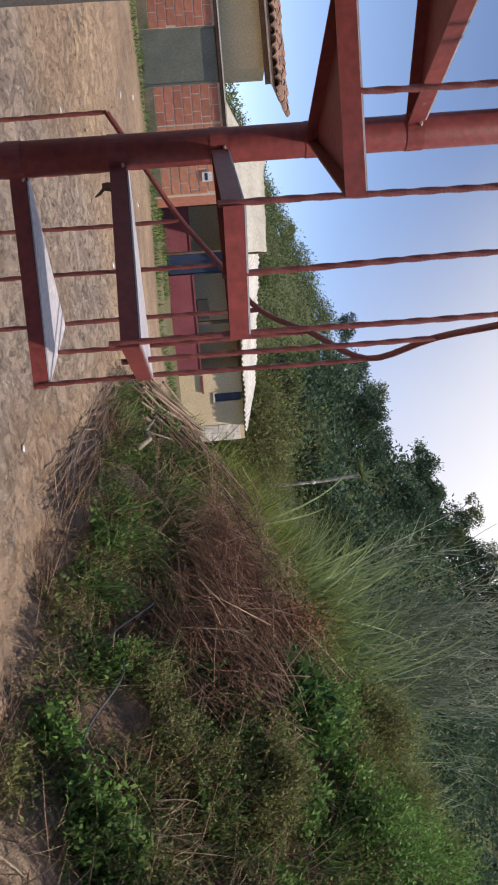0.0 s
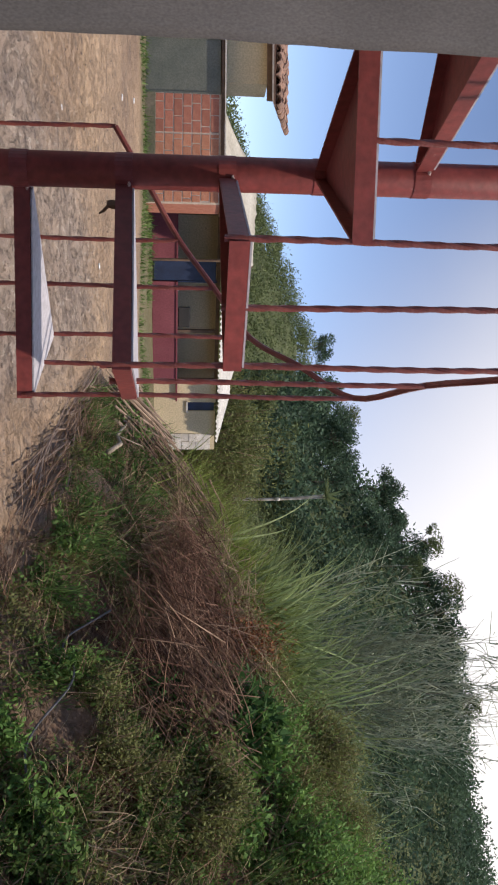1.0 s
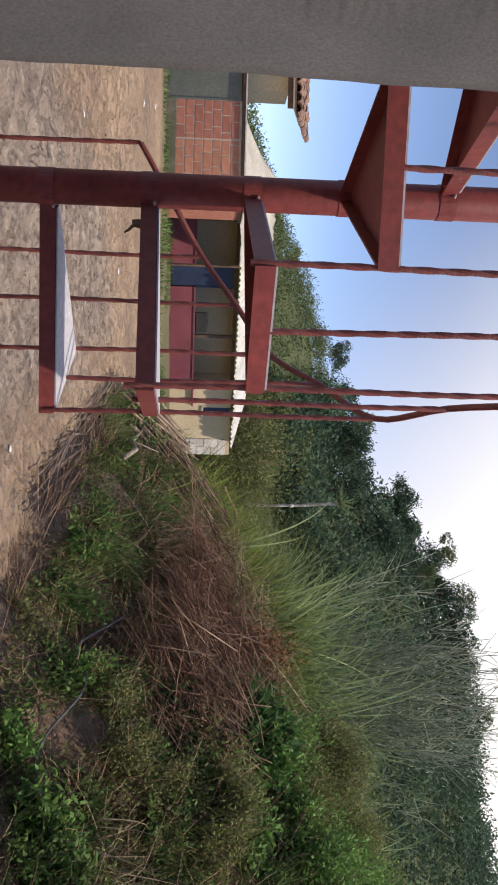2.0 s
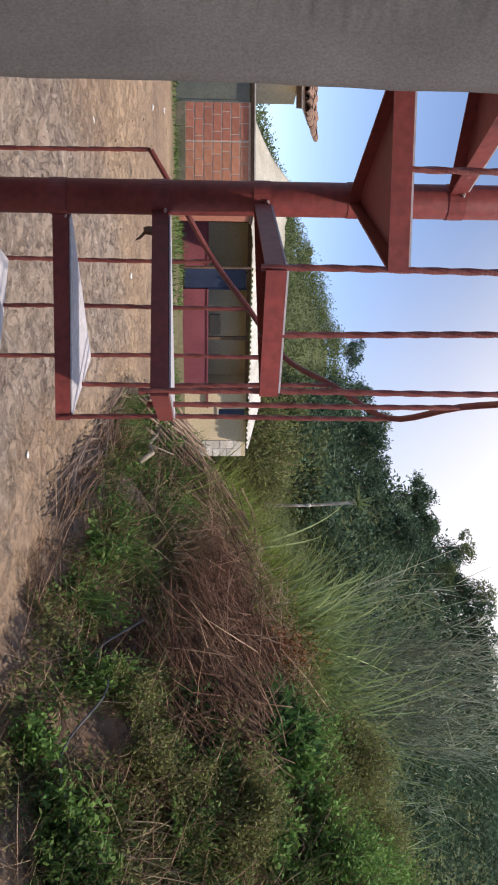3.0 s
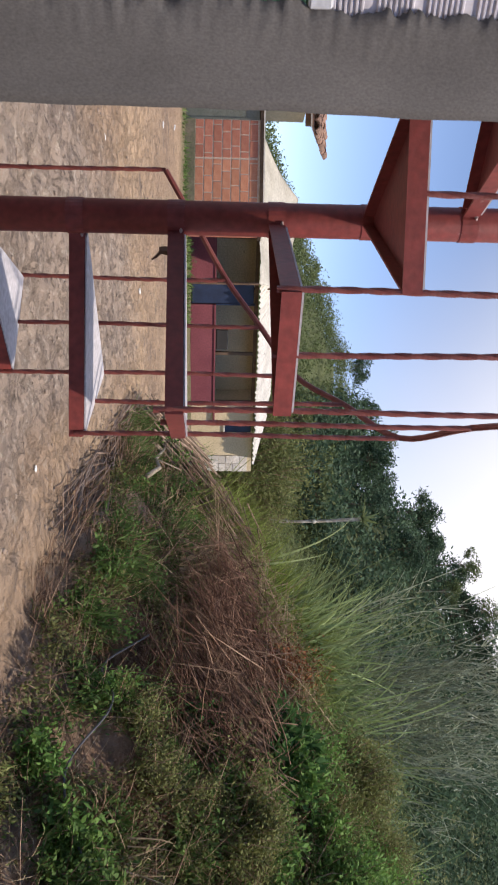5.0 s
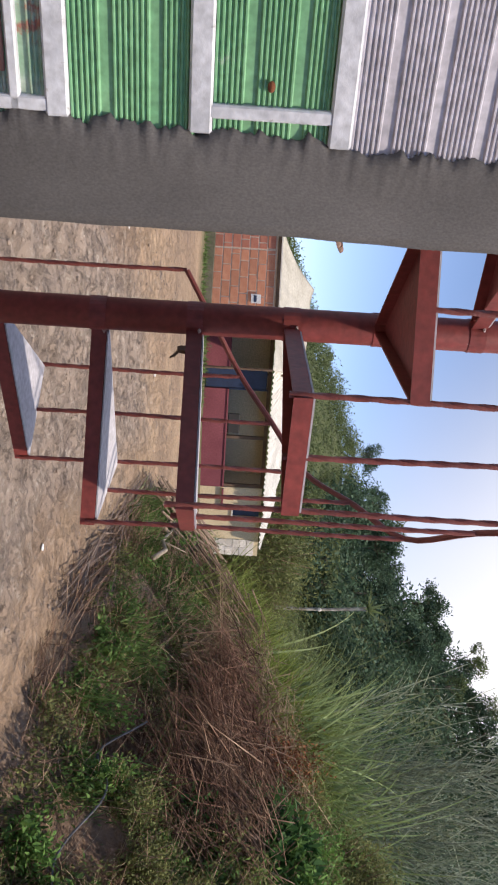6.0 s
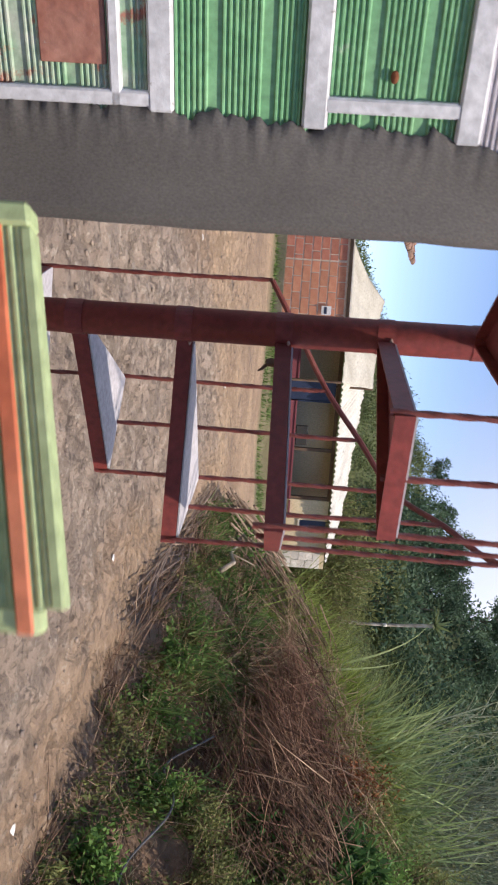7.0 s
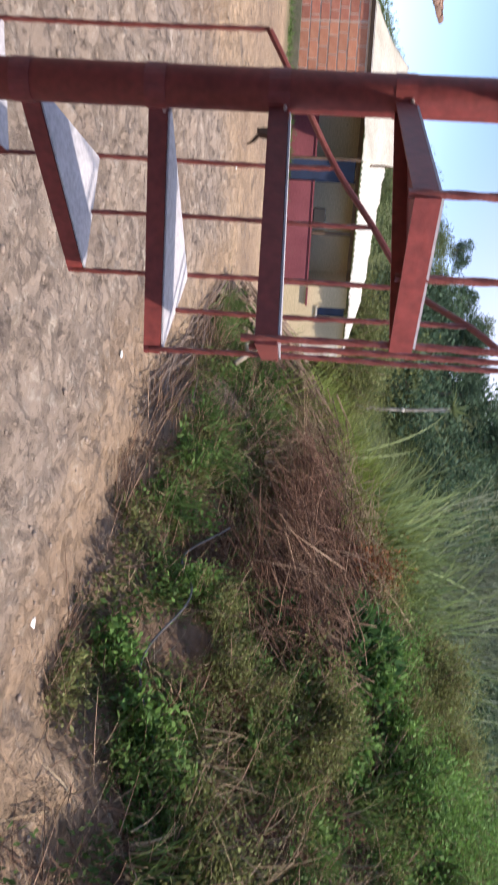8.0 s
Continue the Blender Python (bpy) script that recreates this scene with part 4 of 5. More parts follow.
# loose cover of the bank: dry stalks, straw, weeds and grass in patches
def bank_cover():
    r = np.random.default_rng(11)

    def field(n, s_lo, s_hi, y_lo, y_hi, seed, x_hi=7.0):
        p = np.array(in_bank(n, seed, s_lo, s_hi, y_lo, y_hi, x_hi))
        p = p[~bare(p[:, 0], p[:, 1]) | (r.random(len(p)) < 0.22)]
        return np.column_stack([p, land(p[:, 0], p[:, 1])])

    p = field(16000, -0.05, 4.2, 3.2, 12, 1, 5.0)
    p = p[vnoise(p[:, 0] * 2.1, p[:, 1] * 2.1, 4) + 0.5 * brow(p[:, 0], p[:, 1]) > 0.42]
    dirs = r.normal(0, 1, (len(p), 3)) * [0.8, 0.8, 0.3] + [-0.5, -0.5, 0.15]
    v, f = twigs(p, dirs, r.uniform(0.12, 0.5, len(p)), r.uniform(0.0016, 0.0042, len(p)), r, 0.3)
    tagged(bulk("dry_stalks", v, f, "dry"), "tangled dry brown stalks lying over the bank", "dry brush", kind="stuff")
    p = field(22000, 0.0, 4.0, 3.2, 11, 6, 5.0)
    dirs = r.normal(0, 1, (len(p), 3)) * [1, 1, 0.4] + [-0.3, -0.3, 0.2]
    v, f = blades(p, dirs, r.uniform(0.1, 0.35, len(p)), r.uniform(0.004, 0.008, len(p)), r, 0.5, 2)
    tagged(bulk("dry_grass", v, f, "dry_dark"), "withered dark brown grass matted over the bank", "dry grass", kind="stuff")
    p = field(16000, 0.15, 4.5, 3.2, 13, 2, 5.5)
    p = p[vnoise(p[:, 0] * 2.6 + 5, p[:, 1] * 2.6, 0) > 0.52]
    dirs = r.normal(0, 1, (len(p), 3)) * [1, 1, 0.4] + [-0.2, -0.2, 0.35]
    v, f = blades(p, dirs, r.uniform(0.12, 0.45, len(p)), r.uniform(0.006, 0.011, len(p)), r, 0.7, 3)
    tagged(bulk("straw", v, f, "straw"), "pale dry grass blades over the bank", "dry grass", kind="stuff")
    p = field(120000, 0.08, 4.6, 3.0, 13, 3, 5.5)
    keep = vnoise(p[:, 0] * 3.4, p[:, 1] * 3.4, 3) + r.uniform(-0.12, 0.12, len(p)) - 0.35 * brow(p[:, 0], p[:, 1]) > 0.50
    p = p[keep]
    n = len(p)
    lift = 0.05 + 0.25 * vnoise(p[:, 0] * 5, p[:, 1] * 5, 1)
    p = p + np.stack([r.normal(0, 0.03, n), r.normal(0, 0.03, n), r.uniform(0.0, 1.0, n) * lift], 1)
    v, f = leaves(p, up_dirs(n, r, 1.0), r.uniform(0.025, 0.07, n), r.uniform(0.014, 0.03, n), r)
    tagged(bulk("weeds", v, f, "leaf"), "small green weed leaves over the bank", "weeds", kind="stuff")
    p = field(64000, -0.02, 1.3, 4.4, 11.5, 8, 3.0)
    p = p[vnoise(p[:, 0] * 4.5 + 3, p[:, 1] * 3.6, 2) + r.uniform(-0.1, 0.1, len(p)) > 0.44]
    n = len(p)
    p = p + np.stack([r.normal(0, 0.02, n), r.normal(0, 0.02, n), r.uniform(0.0, 0.14, n)], 1)
    v, f = leaves(p, up_dirs(n, r, 1.1), r.uniform(0.02, 0.055, n), r.uniform(0.01, 0.022, n), r)
    tagged(bulk("low_weeds", v, f, "leaf_olive"), "low olive green weeds along the foot of the bank", "weeds", kind="stuff")
    p = field(40000, 0.05, 4.6, 3.0, 13, 5, 5.5)
    keep = vnoise(p[:, 0] * 1.9 + 9, p[:, 1] * 1.9, 1) - 0.3 * brow(p[:, 0], p[:, 1]) > 0.56
    p = p[keep]
    v, f = blades(p, up_dirs(len(p), r, 0.6), r.uniform(0.08, 0.3, len(p)), 0.009, r, 0.8, 3)
    tagged(bulk("grass", v, f, "grass"), "short green grass along the bank", "grass", kind="stuff")
    # grass verge below the houses
    n = 9000
    x, y = r.uniform(-15, 1, n), r.uniform(20.5, 27, n)
    ok = (vnoise(x * 0.7, y * 0.7, 2) > 0.42) & (y > 21.5 + 0.25 * (x + 8))
    x, y = x[ok], y[ok]
    p = np.column_stack([x, y, land(x, y)])
    v, f = blades(p, up_dirs(len(p), r, 0.6), r.uniform(0.08, 0.28, len(p)), 0.03, r, 0.8, 2)
    tagged(bulk("verge_grass", v, f, "grass"), "green grass verge before the houses", "grass", kind="stuff")


bank_cover()

bushes = [
    leafy_bush("bush", "bright green leafy bush on the bank", 21, 0.42, 0.085, 0.036, "leaf_bright", 34, 34),
    leafy_bush("bush", "olive green small-leaved bush on the bank", 22, 0.5, 0.045, 0.02, "leaf_olive", 46, 60, spread=0.6),
    leafy_bush("bush", "dull green weedy bush on the bank", 23, 0.34, 0.06, 0.028, "leaf", 26, 34),
    leafy_bush("bush", "dark green broad-leaved bush on the bank", 24, 0.4, 0.13, 0.05, "leaf_deep", 26, 22),
    leafy_bush("bush", "rank bright green bush on top of the bank", 25, 0.75, 0.06, 0.026, "leaf_bright", 60, 80, spread=0.65),
    leafy_bush("bush", "rank olive green bush on top of the bank", 26, 0.7, 0.05, 0.02, "leaf_olive", 60, 80, spread=0.65),
]
scatter(bushes[0], [(2.45, 6.85), (2.6, 6.6), (2.35, 6.6), (2.75, 6.3), (2.55, 6.25), (1.57, 5.9), (1.5, 5.72), (2.1, 4.95), (-0.2, 11.6), (0.1, 11.0), (0.05, 11.4), (2.85, 6.9), (1.72, 5.15)], (0.5, 0.9), 1)
scatter(bushes[1], clear_of_heap([(2.3, 6.1), (2.35, 5.85), (2.45, 6.0), (2.2, 5.75), (2.6, 5.9), (2.5, 5.6), (1.95, 5.55)] + in_bank(60, 31, 0.5, 4.2, 3.8, 11, 5.5)), (0.45, 0.95), 2)
scatter(bushes[2], clear_of_heap(in_bank(190, 32, 0.15, 3.8, 3.4, 11.5, 5)), (0.4, 1.0), 3)
scatter(bushes[3], [(2.25, 7.35), (2.35, 7.2), (2.4, 7.45), (2.2, 7.1), (2.55, 7.3), (2.7, 7.5), (2.3, 6.95), (2.05, 6.55)], (0.75, 1.1), 8)
scatter(bushes[4], [p for p in in_bank(160, 57, 1.9, 5.0, 6.3, 10.5, 6.5) if 0.30 < p[0] / p[1] < 0.62][:34], (0.5, 0.95), 9)
scatter(bushes[5], [p for p in in_bank(160, 58, 1.9, 5.0, 6.3, 10.5, 6.5) if 0.22 < p[0] / p[1] < 0.62][:34], (0.5, 0.95), 10)
tufts = [
    grass_tuft("grass_clump", "tall arching green cane grass clump", 41, 110, 2.0, 0.032, "cane", 0.22, 1.1, 0.42, 7),
    grass_tuft("grass_clump", "knee-high green grass clump", 42, 130, 0.55, 0.014, "grass", 0.12, 0.9, 0.5, 4),
    grass_tuft("grass_clump", "dry straw-coloured grass clump", 43, 110, 0.6, 0.010, "straw", 0.1, 1.0, 0.8, 4),
]
scatter(tufts[0], [p for p in in_bank(260, 51, 2.0, 6.0, 8.5, 15, 8) if 0.18 < p[0] / p[1] < 0.5 and p[1] > 9.2][:64], (0.6, 1.2), 4)
scatter(tufts[1], [p for p in in_bank(90, 52, 0.0, 5, 3.5, 15, 6) if brow(*p) < 0.4 and not bare(*p) and (p[1] > 5.6 or bank_side(*p) > 0.5)], (0.5, 1.1), 5)
lime = grass_tuft("grass_clump", "lush lime green grass clump behind the bank", 44, 150, 0.95, 0.02, "lime", 0.2, 0.9, 0.5, 4)
scatter(lime, [p for p in in_bank(150, 54, 0.9, 3.4, 9.5, 16, 3.2) if p[0] / p[1] > 0.07][:70] + [p for p in in_bank(300, 59, 1.4, 4.5, 8.6, 13, 3.6) if 0.14 < p[0] / p[1] < 0.30][:64], (0.6, 1.15), 7)
scatter(tufts[2], [(0.75, 9.3), (1.0, 8.9), (1.3, 8.9), (1.6, 8.9), (1.9, 8.8), (2.15, 8.5), (2.35, 8.2), (2.5, 7.9), (2.0, 9.2), (2.4, 8.8), (1.2, 8.4), (0.9, 8.4)] + [p for p in in_bank(45, 53, 0.6, 3.5, 4.2, 11) if not bare(*p)], (0.6, 1.25), 6)


def twiggy_shrub():
    """A tall, nearly leafless shrub whose thin upright shoots stand against the sky."""
    r = np.random.default_rng(66)
    ob = thing("bare_shrub", "tall grey-green shrub of thin feathery shoots", "shrub")
    n = 24
    at = np.stack([r.normal(0, 0.25, n), r.normal(0, 0.25, n), np.full(n, -0.1)], 1)
    d = up_dirs(n, r, 0.22)
    L = r.uniform(1.8, 3.4, n)
    chunks = [twigs(at, d, L, 0.009, r, 0.12)]
    t = r.uniform(0.35, 1.0, (n, 22))
    p = (at[:, None] + d[:, None] * (L[:, None] * t)[..., None]).reshape(-1, 3)
    side = np.repeat(d, 22, 0) * 0.9 + r.normal(0, 0.45, (len(p), 3))
    chunks.append(twigs(p, side, r.uniform(0.15, 0.5, len(p)), 0.0055, r, 0.2))
    v, f = join(*chunks)
    bulk("shoot_mass", v, f, "feather_hazed", ob)
    k = np.repeat(p, 2, 0) + r.normal(0, 0.12, (len(p) * 2, 3))
    v, f = leaves(k, r.normal(0, 0.5, (len(k), 3)) + [0, 0, 0.8], r.uniform(0.04, 0.11, len(k)), 0.012, r)
    bulk("foliage", v, f, "feather_hazed", ob)
    for i, (x, y, s) in enumerate(((2.75, 11.6, 1.15), (3.2, 11.5, 1.1), (3.7, 11.8, 1.1))):
        put(ob, x, y, 70 * i, s, first=(i == 0))


twiggy_shrub()


def russet_clump():
    r = np.random.default_rng(61)
    ob = thing("dead_bush", "rust-brown dead leafy clump on the bank", "bush")
    n = 1500
    p = r.normal(0, 1, (n, 3)) * [0.11, 0.11, 0.13]
    p[:, 2] += 0.14
    v, f = leaves(p, r.normal(0, 1, (n, 3)), r.uniform(0.02, 0.05, n), 0.012, r)
    bulk("dead_leaves", v, f, "russet", ob)
    v, f = twigs(r.normal(0, 0.05, (30, 3)), up_dirs(30, r, 0.7), 0.35, 0.003, r)
    bulk("branching", v, f, "dry", ob)
    put(ob, 1.85, 7.9, 0, 1.2, sink=-0.34, first=True)


russet_clump()


def brush_heap():
    """Heap of cut reddish stalks on the brow of the bank."""
    r = np.random.default_rng(63)
    for k, (x, y, s) in enumerate(((1.6, 7.5, 0.9), (1.8, 7.2, 0.9), (1.95, 6.85, 0.85), (1.8, 8.0, 1.0), (2.05, 7.5, 0.9), (2.1, 6.95, 0.8), (1.42, 7.95, 0.9), (1.9, 8.4, 0.9), (1.2, 8.3, 0.8), (2.15, 7.9, 0.8), (1.7, 6.75, 0.7))):
        ob = thing("brush_heap", "heap of cut reddish brown dry stalks on the bank", "brush heap", group="cut brush on the bank")
        n = 480
        p = r.normal(0, 1, (n, 3)) * [0.32 * s, 0.36 * s, 0.11]
        p[:, 2] = np.abs(p[:, 2]) + 0.02
        d = r.normal(0, 1, (n, 3)) * [0.45, 0.45, 0.3] + [-0.7, -0.25, -0.42]
        v, f = twigs(p - d * 0.25, d, r.uniform(0.25, 0.75, n), r.uniform(0.0022, 0.0055, n), r, 0.2)
        bulk("stalk_mass", v, f, "dry" if k % 4 == 1 else "dry_dark", ob)
        put(ob, x + 0.12, y - 0.15, 0, first=True)
    for x, y, s in ((1.0, 9.1, 0.8), (1.4, 9.0, 0.9), (1.75, 8.8, 1.0), (2.05, 8.5, 1.0), (2.3, 8.1, 0.9), (2.45, 7.75, 0.8)):
        ob = thing("straw_heap", "loose heap of pale dry stalks along the top of the bank", "brush heap", group="pale stalks on the bank top")
        n = 170
        p = r.normal(0, 1, (n, 3)) * [0.22 * s, 0.24 * s, 0.10]
        p[:, 2] = np.abs(p[:, 2]) + 0.16
        d = r.normal(0, 1, (n, 3)) * [0.5, 0.5, 0.3] + [-0.7, -0.1, -0.25]
        v, f = twigs(p - d * 0.25, d, r.uniform(0.3, 0.8, n), r.uniform(0.0025, 0.0055, n), r, 0.25)
        bulk("stalk_mass", v, f, "straw", ob)
        put(ob, x, y, 0, first=True)


brush_heap()


def stick_pile(name, label, places, seed, n, length, aim, rad, mat="stick", lift=0.0):
    r = np.random.default_rng(seed)
    ob = thing(name, label, "stick pile")
    (ax, ay), (bx, by) = places
    for i in range(n):
        t = r.uniform(0, 1)
        x, y = ax + (bx - ax) * t + r.normal(0, 0.1), ay + (by - ay) * t + r.normal(0, 0.15)
        a = radians(aim + r.normal(0, 6))
        L = length * r.uniform(0.5, 1.2)
        z0 = r.uniform(0.012, 0.08) + lift * r.uniform(0.2, 1)
        ca, sa = math.cos(a) * L / 2, math.sin(a) * L / 2
        za, zb = gz(x - ca, y - sa), gz(x + ca, y + sa)
        pts = []
        for k in range(5):
            u = k / 4 - 0.5
            px_, py_ = x + math.cos(a) * L * u + 0.008 * math.sin(k * 2 + i), y + math.sin(a) * L * u
            pts.append((px_, py_, za + (zb - za) * (u + 0.5) + z0 + 0.006 * math.sin(k + i)))
        bm = bmesh.new()
        R = rad * r.uniform(0.5, 1.3)
        tube(bm, pts, [R, R * 0.95, R * 0.85, R * 0.7, R * 0.5], 6)
        part("stick", bm, mat, ob)
    return ob


stick_pile("stick_pile", "pile of long grey-brown sticks along the foot of the bank", ((-0.68, 11.8), (0.42, 7.1)), 71, 90, 1.7, 103, 0.0075)
stick_pile("firewood_pile", "dark heap of cut branches below the house", ((-0.5, 12.7), (0.15, 11.5)), 72, 44, 1.5, 62, 0.017, lift=0.35)
stick_pile("brushwood_pile", "heap of long pale brown cut sticks beside the house", ((0.3, 11.7), (0.95, 10.5)), 73, 120, 1.1, 35, 0.009, "dry_stick", lift=0.5)


def hose():
    bm = bmesh.new()
    pts = []
    knots = ((1.33, 6.7), (1.42, 6.1), (1.47, 5.75), (1.62, 5.4), (1.8, 5.18), (2.0, 4.95), (2.2, 4.8))
    ks, xs, ys = range(7), [k[0] for k in knots], [k[1] for k in knots]
    for i in range(37):
        x, y = float(np.interp(i / 6, ks, xs)), float(np.interp(i / 6, ks, ys))
        pts.append((x, y, gz(x, y) + 0.2 + 0.03 * math.sin(i * 0.5)))
    for _ in range(6):
        pts = [pts[0]] + [tuple((a + 2 * b + c) / 4 for a, b, c in zip(*three)) for three in zip(pts, pts[1:], pts[2:])] + [pts[-1]]
    tube(bm, pts, 0.0075, 8)
    tagged(part("hose", bm, "hose", smooth=True), "thin dark plastic hose lying across the bank", "hose")


hose()


def pale_branch():
    bm = bmesh.new()
    pts = [(0.2, 9.0), (0.12, 9.5), (0.03, 10.0), (-0.1, 10.6)]
    tube(bm, [(x, y, gz(x, y) + 0.26 + 0.03 * i) for i, (x, y) in enumerate(pts)], [0.026, 0.024, 0.02, 0.012], 8)
    tube(bm, [(0.03, 10.0, gz(0.03, 10.0) + 0.32), (0.15, 10.2, gz(0.15, 10.2) + 0.40)], [0.012, 0.006], 6)
    tagged(part("fallen_branch", bm, "pale_branch", smooth=True), "pale bare fallen branch on the weeds", "branch")


pale_branch()


def litter():
    r = random.Random(5)
    bm = bmesh.new()
    bmesh.ops.create_icosphere(bm, subdivisions=2, radius=0.03)
    for v in bm.verts:
        v.co = Vector((v.co.x * 1.3, v.co.y, v.co.z * 0.4)) * (1 + 0.5 * noise.noise(v.co * 60))
    first = part("paper_scrap", bm, "litter")
    tagged(first, "crumpled white scrap of litter on the dirt", "litter", "scraps on the yard")
    spots = [(-5.94, 16.0, 1.6), (1.88, 5.9, 0.9), (-0.9, 4.9, 0.9), (1.35, 4.35, 1.0), (-3.2, 9, 1.0), (-2.2, 12, 1.2), (-4.5, 18, 1.4), (-7, 19, 1.6), (0.1, 6.1, 0.7)]
    for i, (x, y, s) in enumerate(spots):
        m = pose(x, y, gz(x, y) + 0.008, 0, 0, r.uniform(0, 360)) @ Matrix.Scale(s, 4)
        if i == 0:
            first.matrix_world = m
        else:
            copy_thing(first, Matrix()).matrix_world = m
    # clods and stones
    bm = bmesh.new()
    bmesh.ops.create_icosphere(bm, subdivisions=1, radius=1)
    for v in bm.verts:
        v.co = v.co * (1 + 0.4 * noise.noise(v.co * 2))
    cv = np.array([v.co[:] for v in bm.verts])
    cf = np.array([[v.index for v in f.verts] for f in bm.faces])
    bm.free()
    rr = np.random.default_rng(9)
    n = 8000
    x, y = rr.uniform(-6, 2.4, n), 2.2 + 14 * rr.random(n) ** 1.6
    ok = bank_side(x, y) < 0.3
    x, y = x[ok], y[ok]
    n = len(x)
    s = 0.004 + 0.02 * rr.random(n) ** 5
    P = np.column_stack([x, y, land(x, y)])
    V = (cv[None] * s[:, None, None] * [1, 1, 0.55] + P[:, None]).reshape(-1, 3)
    F = (cf[None] + (np.arange(n) * len(cv))[:, None, None]).reshape(-1, 3)
    tagged(bulk("clods", V, F, "earth"), "small clods of dirt and stones on the yard", "clods", kind="stuff")


litter()


# ---- trees ----
def tree(name, label, seed, height, crown, mat, cards=1500, leaf=0.28, trunk_r=0.14, clumps=16, lean=0.0):
    r = np.random.default_rng(seed)
    ob = thing(name, label, "tree")
    bm = bmesh.new()
    top = Vector((lean, 0, height * 0.62))
    tube(bm, [(0, 0, -0.4), (lean * 0.3, 0.05, height * 0.25), top], [trunk_r, trunk_r * 0.75, trunk_r * 0.4], 8)
    centres = []
    for i in range(clumps):
        a, e = r.uniform(0, 6.28), r.uniform(-0.25, 1.0)
        c = Vector((lean + math.cos(a) * crown * r.uniform(0.2, 1.0), math.sin(a) * crown * r.uniform(0.2, 1.0), height * (0.62 + 0.32 * e * r.uniform(0.5, 1.1))))
        centres.append((c, crown * r.uniform(0.25, 0.5)))
        mid = (top + c) / 2 + Vector((0, 0, -0.1 * crown))
        tube(bm, [top * r.uniform(0.75, 1.0), mid, c], [trunk_r * 0.35, trunk_r * 0.22, trunk_r * 0.08], 5)
    part("trunk", bm, "bark", ob)
    pts = []
    for c, rad in centres:
        k = cards // clumps
        d = r.normal(0, 1, (k, 3))
        d /= np.linalg.norm(d, axis=1, keepdims=True)
        pts.append(np.array(c[:]) + d * rad * r.uniform(0.55, 1.1, (k, 1)) * [1, 1, 0.75])
    p = np.concatenate(pts)
    n = len(p)
    v, f = leaves(p, r.normal(0, 1, (n, 3)) + [0, 0, -0.2], leaf * r.uniform(0.6, 1.3, n), leaf * 0.5, r)
    bulk("crown", v, f, mat, ob)
    return ob


def on_hill(px_right, dist):
    """Place at a bearing given as metres to the right per metre ahead."""
    return px_right * dist, dist


ridge_a = tree("tree", "broad dark green tree on the hill", 81, 9, 3.4, "leaf_dark_hazed", 2600, 0.42, 0.2, 22)
ridge_b = tree("tree", "tall open-crowned tree on the ridge", 82, 10, 2.4, "leaf_mid", 1300, 0.38, 0.16, 12, 0.6)
ridge_c = tree("tree", "small round tree on the hillside", 83, 5.5, 2.2, "leaf_mid", 1600, 0.34, 0.13, 16)


def plant_trees():
    r = random.Random(3)
    for k, (ob, rows) in enumerate(((ridge_a, [(-0.05, 100), (-0.012, 98), (0.03, 96), (0.065, 95), (0.10, 96), (0.135, 99), (0.165, 100), (-0.10, 104), (0.20, 97), (0.24, 95), (0.29, 92), (0.0, 86), (0.05, 84), (0.10, 82)]),
                                    (ridge_b, [(0.058, 99), (0.117, 101), (-0.02, 103), (0.175, 101), (0.09, 103), (0.145, 92), (0.30, 97)]),
                                    (ridge_c, [(-0.213, 100), (-0.02, 60), (0.005, 62), (0.03, 58), (-0.045, 66), (0.015, 70), (-0.07, 74), (0.045, 68)]))):
        for i, (q, d) in enumerate(rows):
            x, y = on_hill(q, d)
            put(ob, x, y, r.uniform(0, 360), r.uniform(0.5, 0.78), first=(i == 0))


plant_trees()


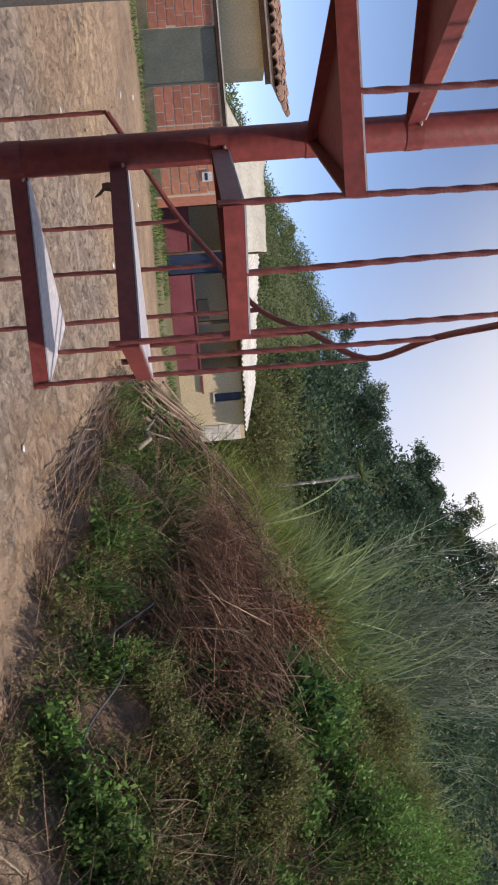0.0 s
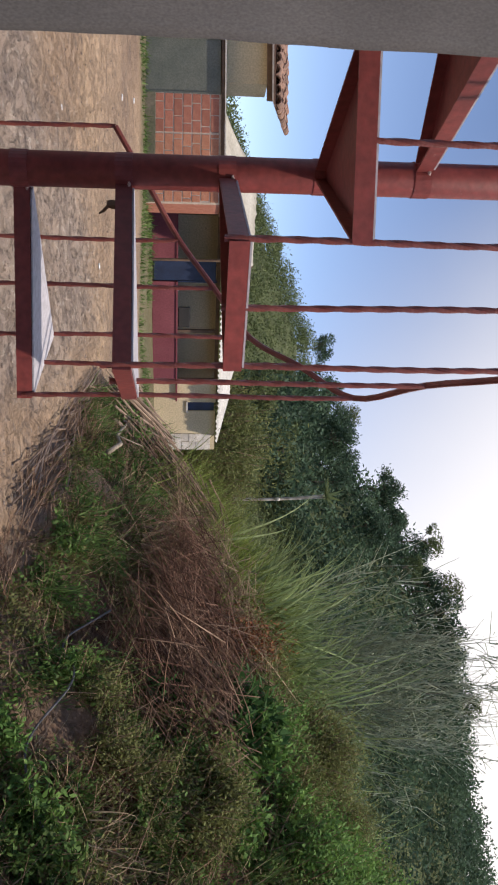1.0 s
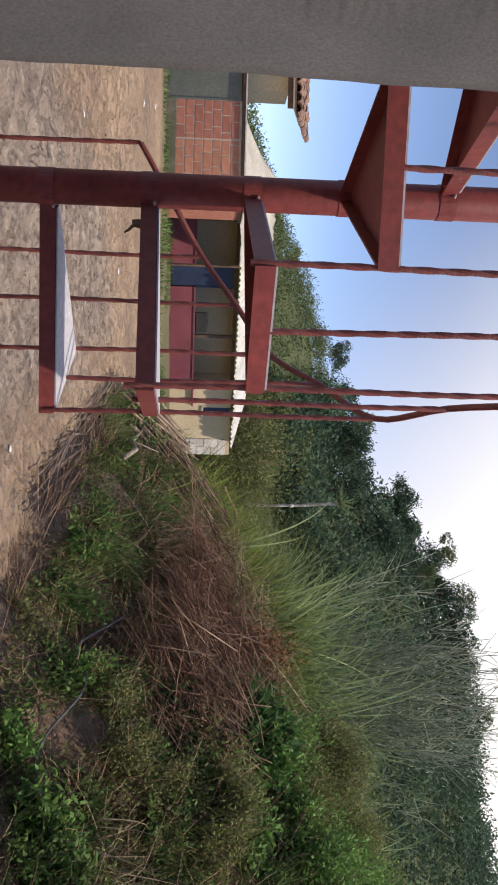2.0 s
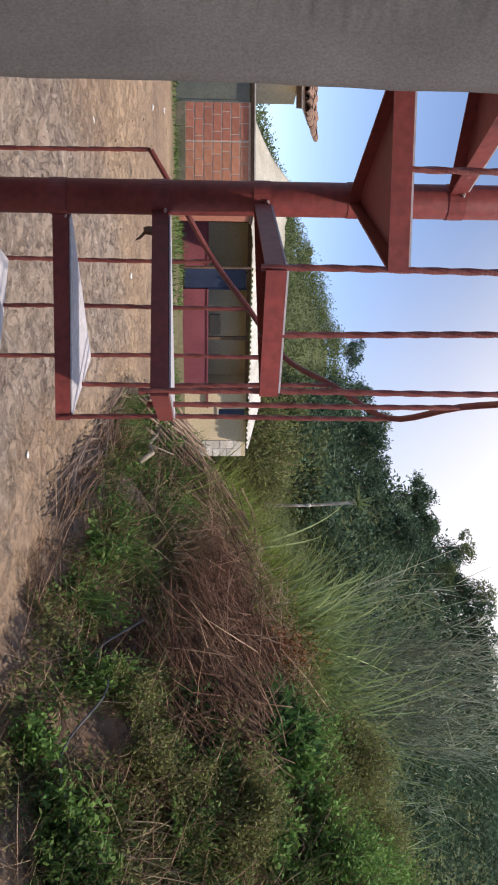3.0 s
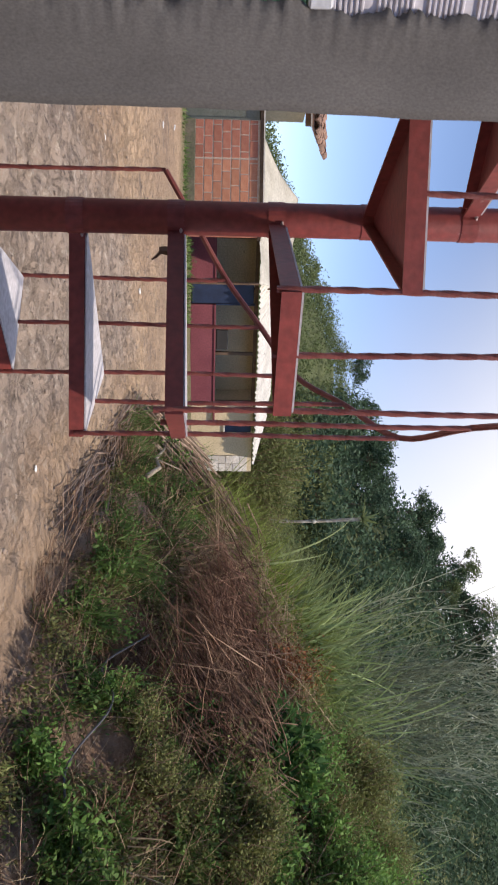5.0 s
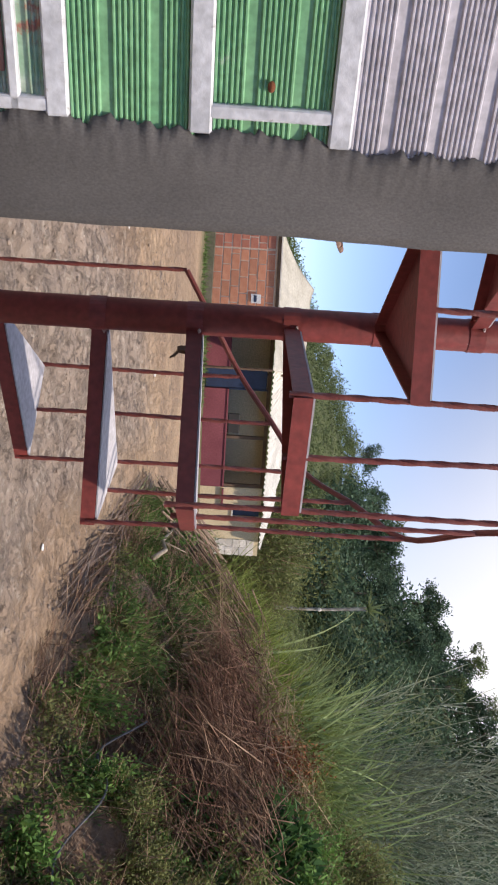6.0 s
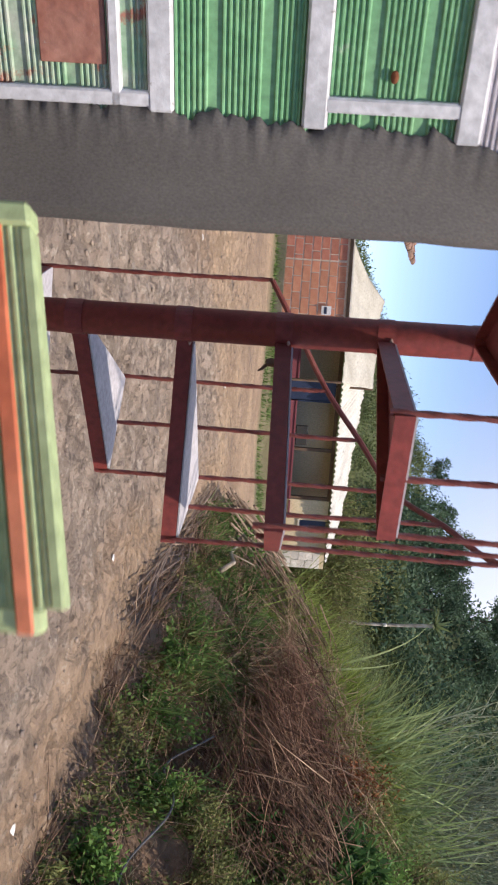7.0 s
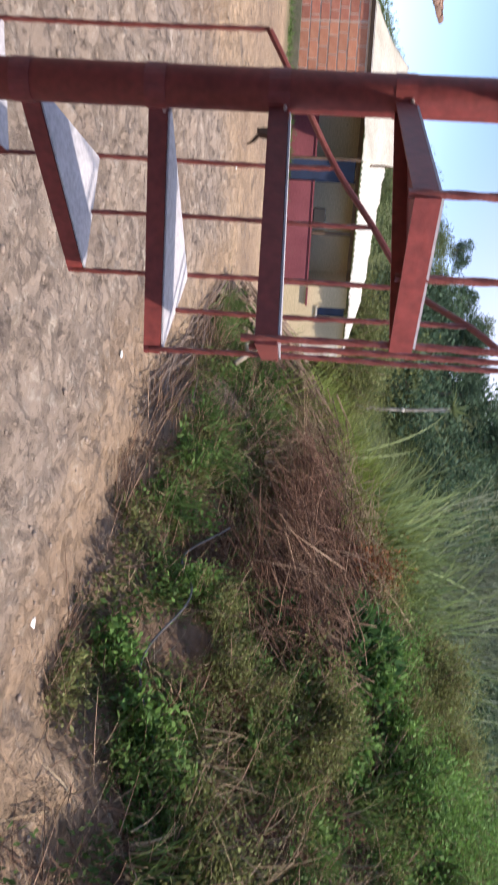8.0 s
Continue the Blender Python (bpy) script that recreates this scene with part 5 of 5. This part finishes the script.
def hill_woods():
    """Dense crowns over the hill, too many to count."""
    r = np.random.default_rng(91)
    for name, mat, label, n, size, lo, hi in (("woodland", "leaf_dark_hazed", "dense dark green woodland on the hillside", 1500, 1.5, 66, 118), ("scrub", "leaf_mid", "lighter green scrub at the foot of the hill", 3200, 0.75, 38, 113)):
        q, d = r.uniform(-0.45, 0.62, n), r.uniform(lo, hi, n)
        x, y = q * d, d
        ok = (((bank_side(x, y) > 0.8) | (y > 44)) & ((y < 70) | (q < -0.05))) if name == "scrub" else (q > -0.06)
        x, y = x[ok], y[ok]
        n = len(x)
        z = land(x, y)
        k = 88
        dirs = r.normal(0, 1, (n, k, 3))
        dirs[..., 2] = np.abs(dirs[..., 2]) * 1.0 - 0.2
        dirs /= np.linalg.norm(dirs, axis=2, keepdims=True)
        S = size * r.uniform(0.6, 1.7, n)
        P = np.column_stack([x, y, z + S * 0.7])[:, None] + dirs * (S[:, None, None] * r.uniform(0.6, 1.05, (n, k, 1))) * [1, 1, 1.15]
        P = P.reshape(-1, 3)
        m = len(P)
        v, f = leaves(P, dirs.reshape(-1, 3) * 0.5 + r.normal(0, 0.7, (m, 3)), size * 0.30 * r.uniform(0.6, 1.4, m), size * 0.17, r)
        tagged(bulk(name, v, f, mat), label, name, kind="stuff")


hill_woods()


def palm():
    r = np.random.default_rng(95)
    ob = thing("palm_tree", "slender pale-trunked palm with a spiky crown", "palm tree")
    x, y = 3.12, 45.0
    base = 1.5 + (470 - 375) / 1590 * 45 - 1.0
    bm = bmesh.new()
    H = 1.5 + (636 - 375) / 1590 * 45 - base
    tube(bm, [(0, 0, -1.5), (0.05, 0, H * 0.4), (0.0, 0, H * 0.7), (-0.12, 0, H)], [0.10, 0.075, 0.075, 0.10], 8)
    part("trunk", bm, "palm_bark", ob)
    n = 26
    a = r.uniform(0, 6.28, n)
    e = r.uniform(-0.2, 1.3, n)
    d = np.stack([np.cos(a) * np.cos(e), np.sin(a) * np.cos(e), np.sin(e)], 1)
    v, f = blades(np.tile([[-0.12, 0, H]], (n, 1)), d, r.uniform(0.9, 1.5, n), 0.22, r, 0.5, 5)
    bulk("fronds", v, f, "leaf_mid", ob)
    bm = bmesh.new()
    bmesh.ops.create_icosphere(bm, subdivisions=2, radius=0.10, matrix=Matrix.Translation((0.03, -0.1, H * 0.58)) @ Matrix.Diagonal((1, 1, 1.3, 1)))
    part("nest", bm, "whitewash", ob, "pale round nest on the trunk")
    ob.matrix_world = pose(x, y, base)


palm()


def thicket():
    """Tall fine-leaved thicket behind the end of the porch house."""
    ob = leafy_bush("tall_bush", "tall feathery olive green thicket behind the house", 97, 4.6, 0.22, 0.07, "leaf_olive", 90, 120, spread=0.34)
    for i, (x, y, s) in enumerate(((-1.4, 41, 0.85), (0.3, 40.5, 1.05), (1.9, 41.5, 0.9), (-3.0, 43, 0.7), (3.4, 43, 0.75), (-4.6, 44, 0.6))):
        put(ob, x, y, 80 * i, s, first=(i == 0))


thicket()
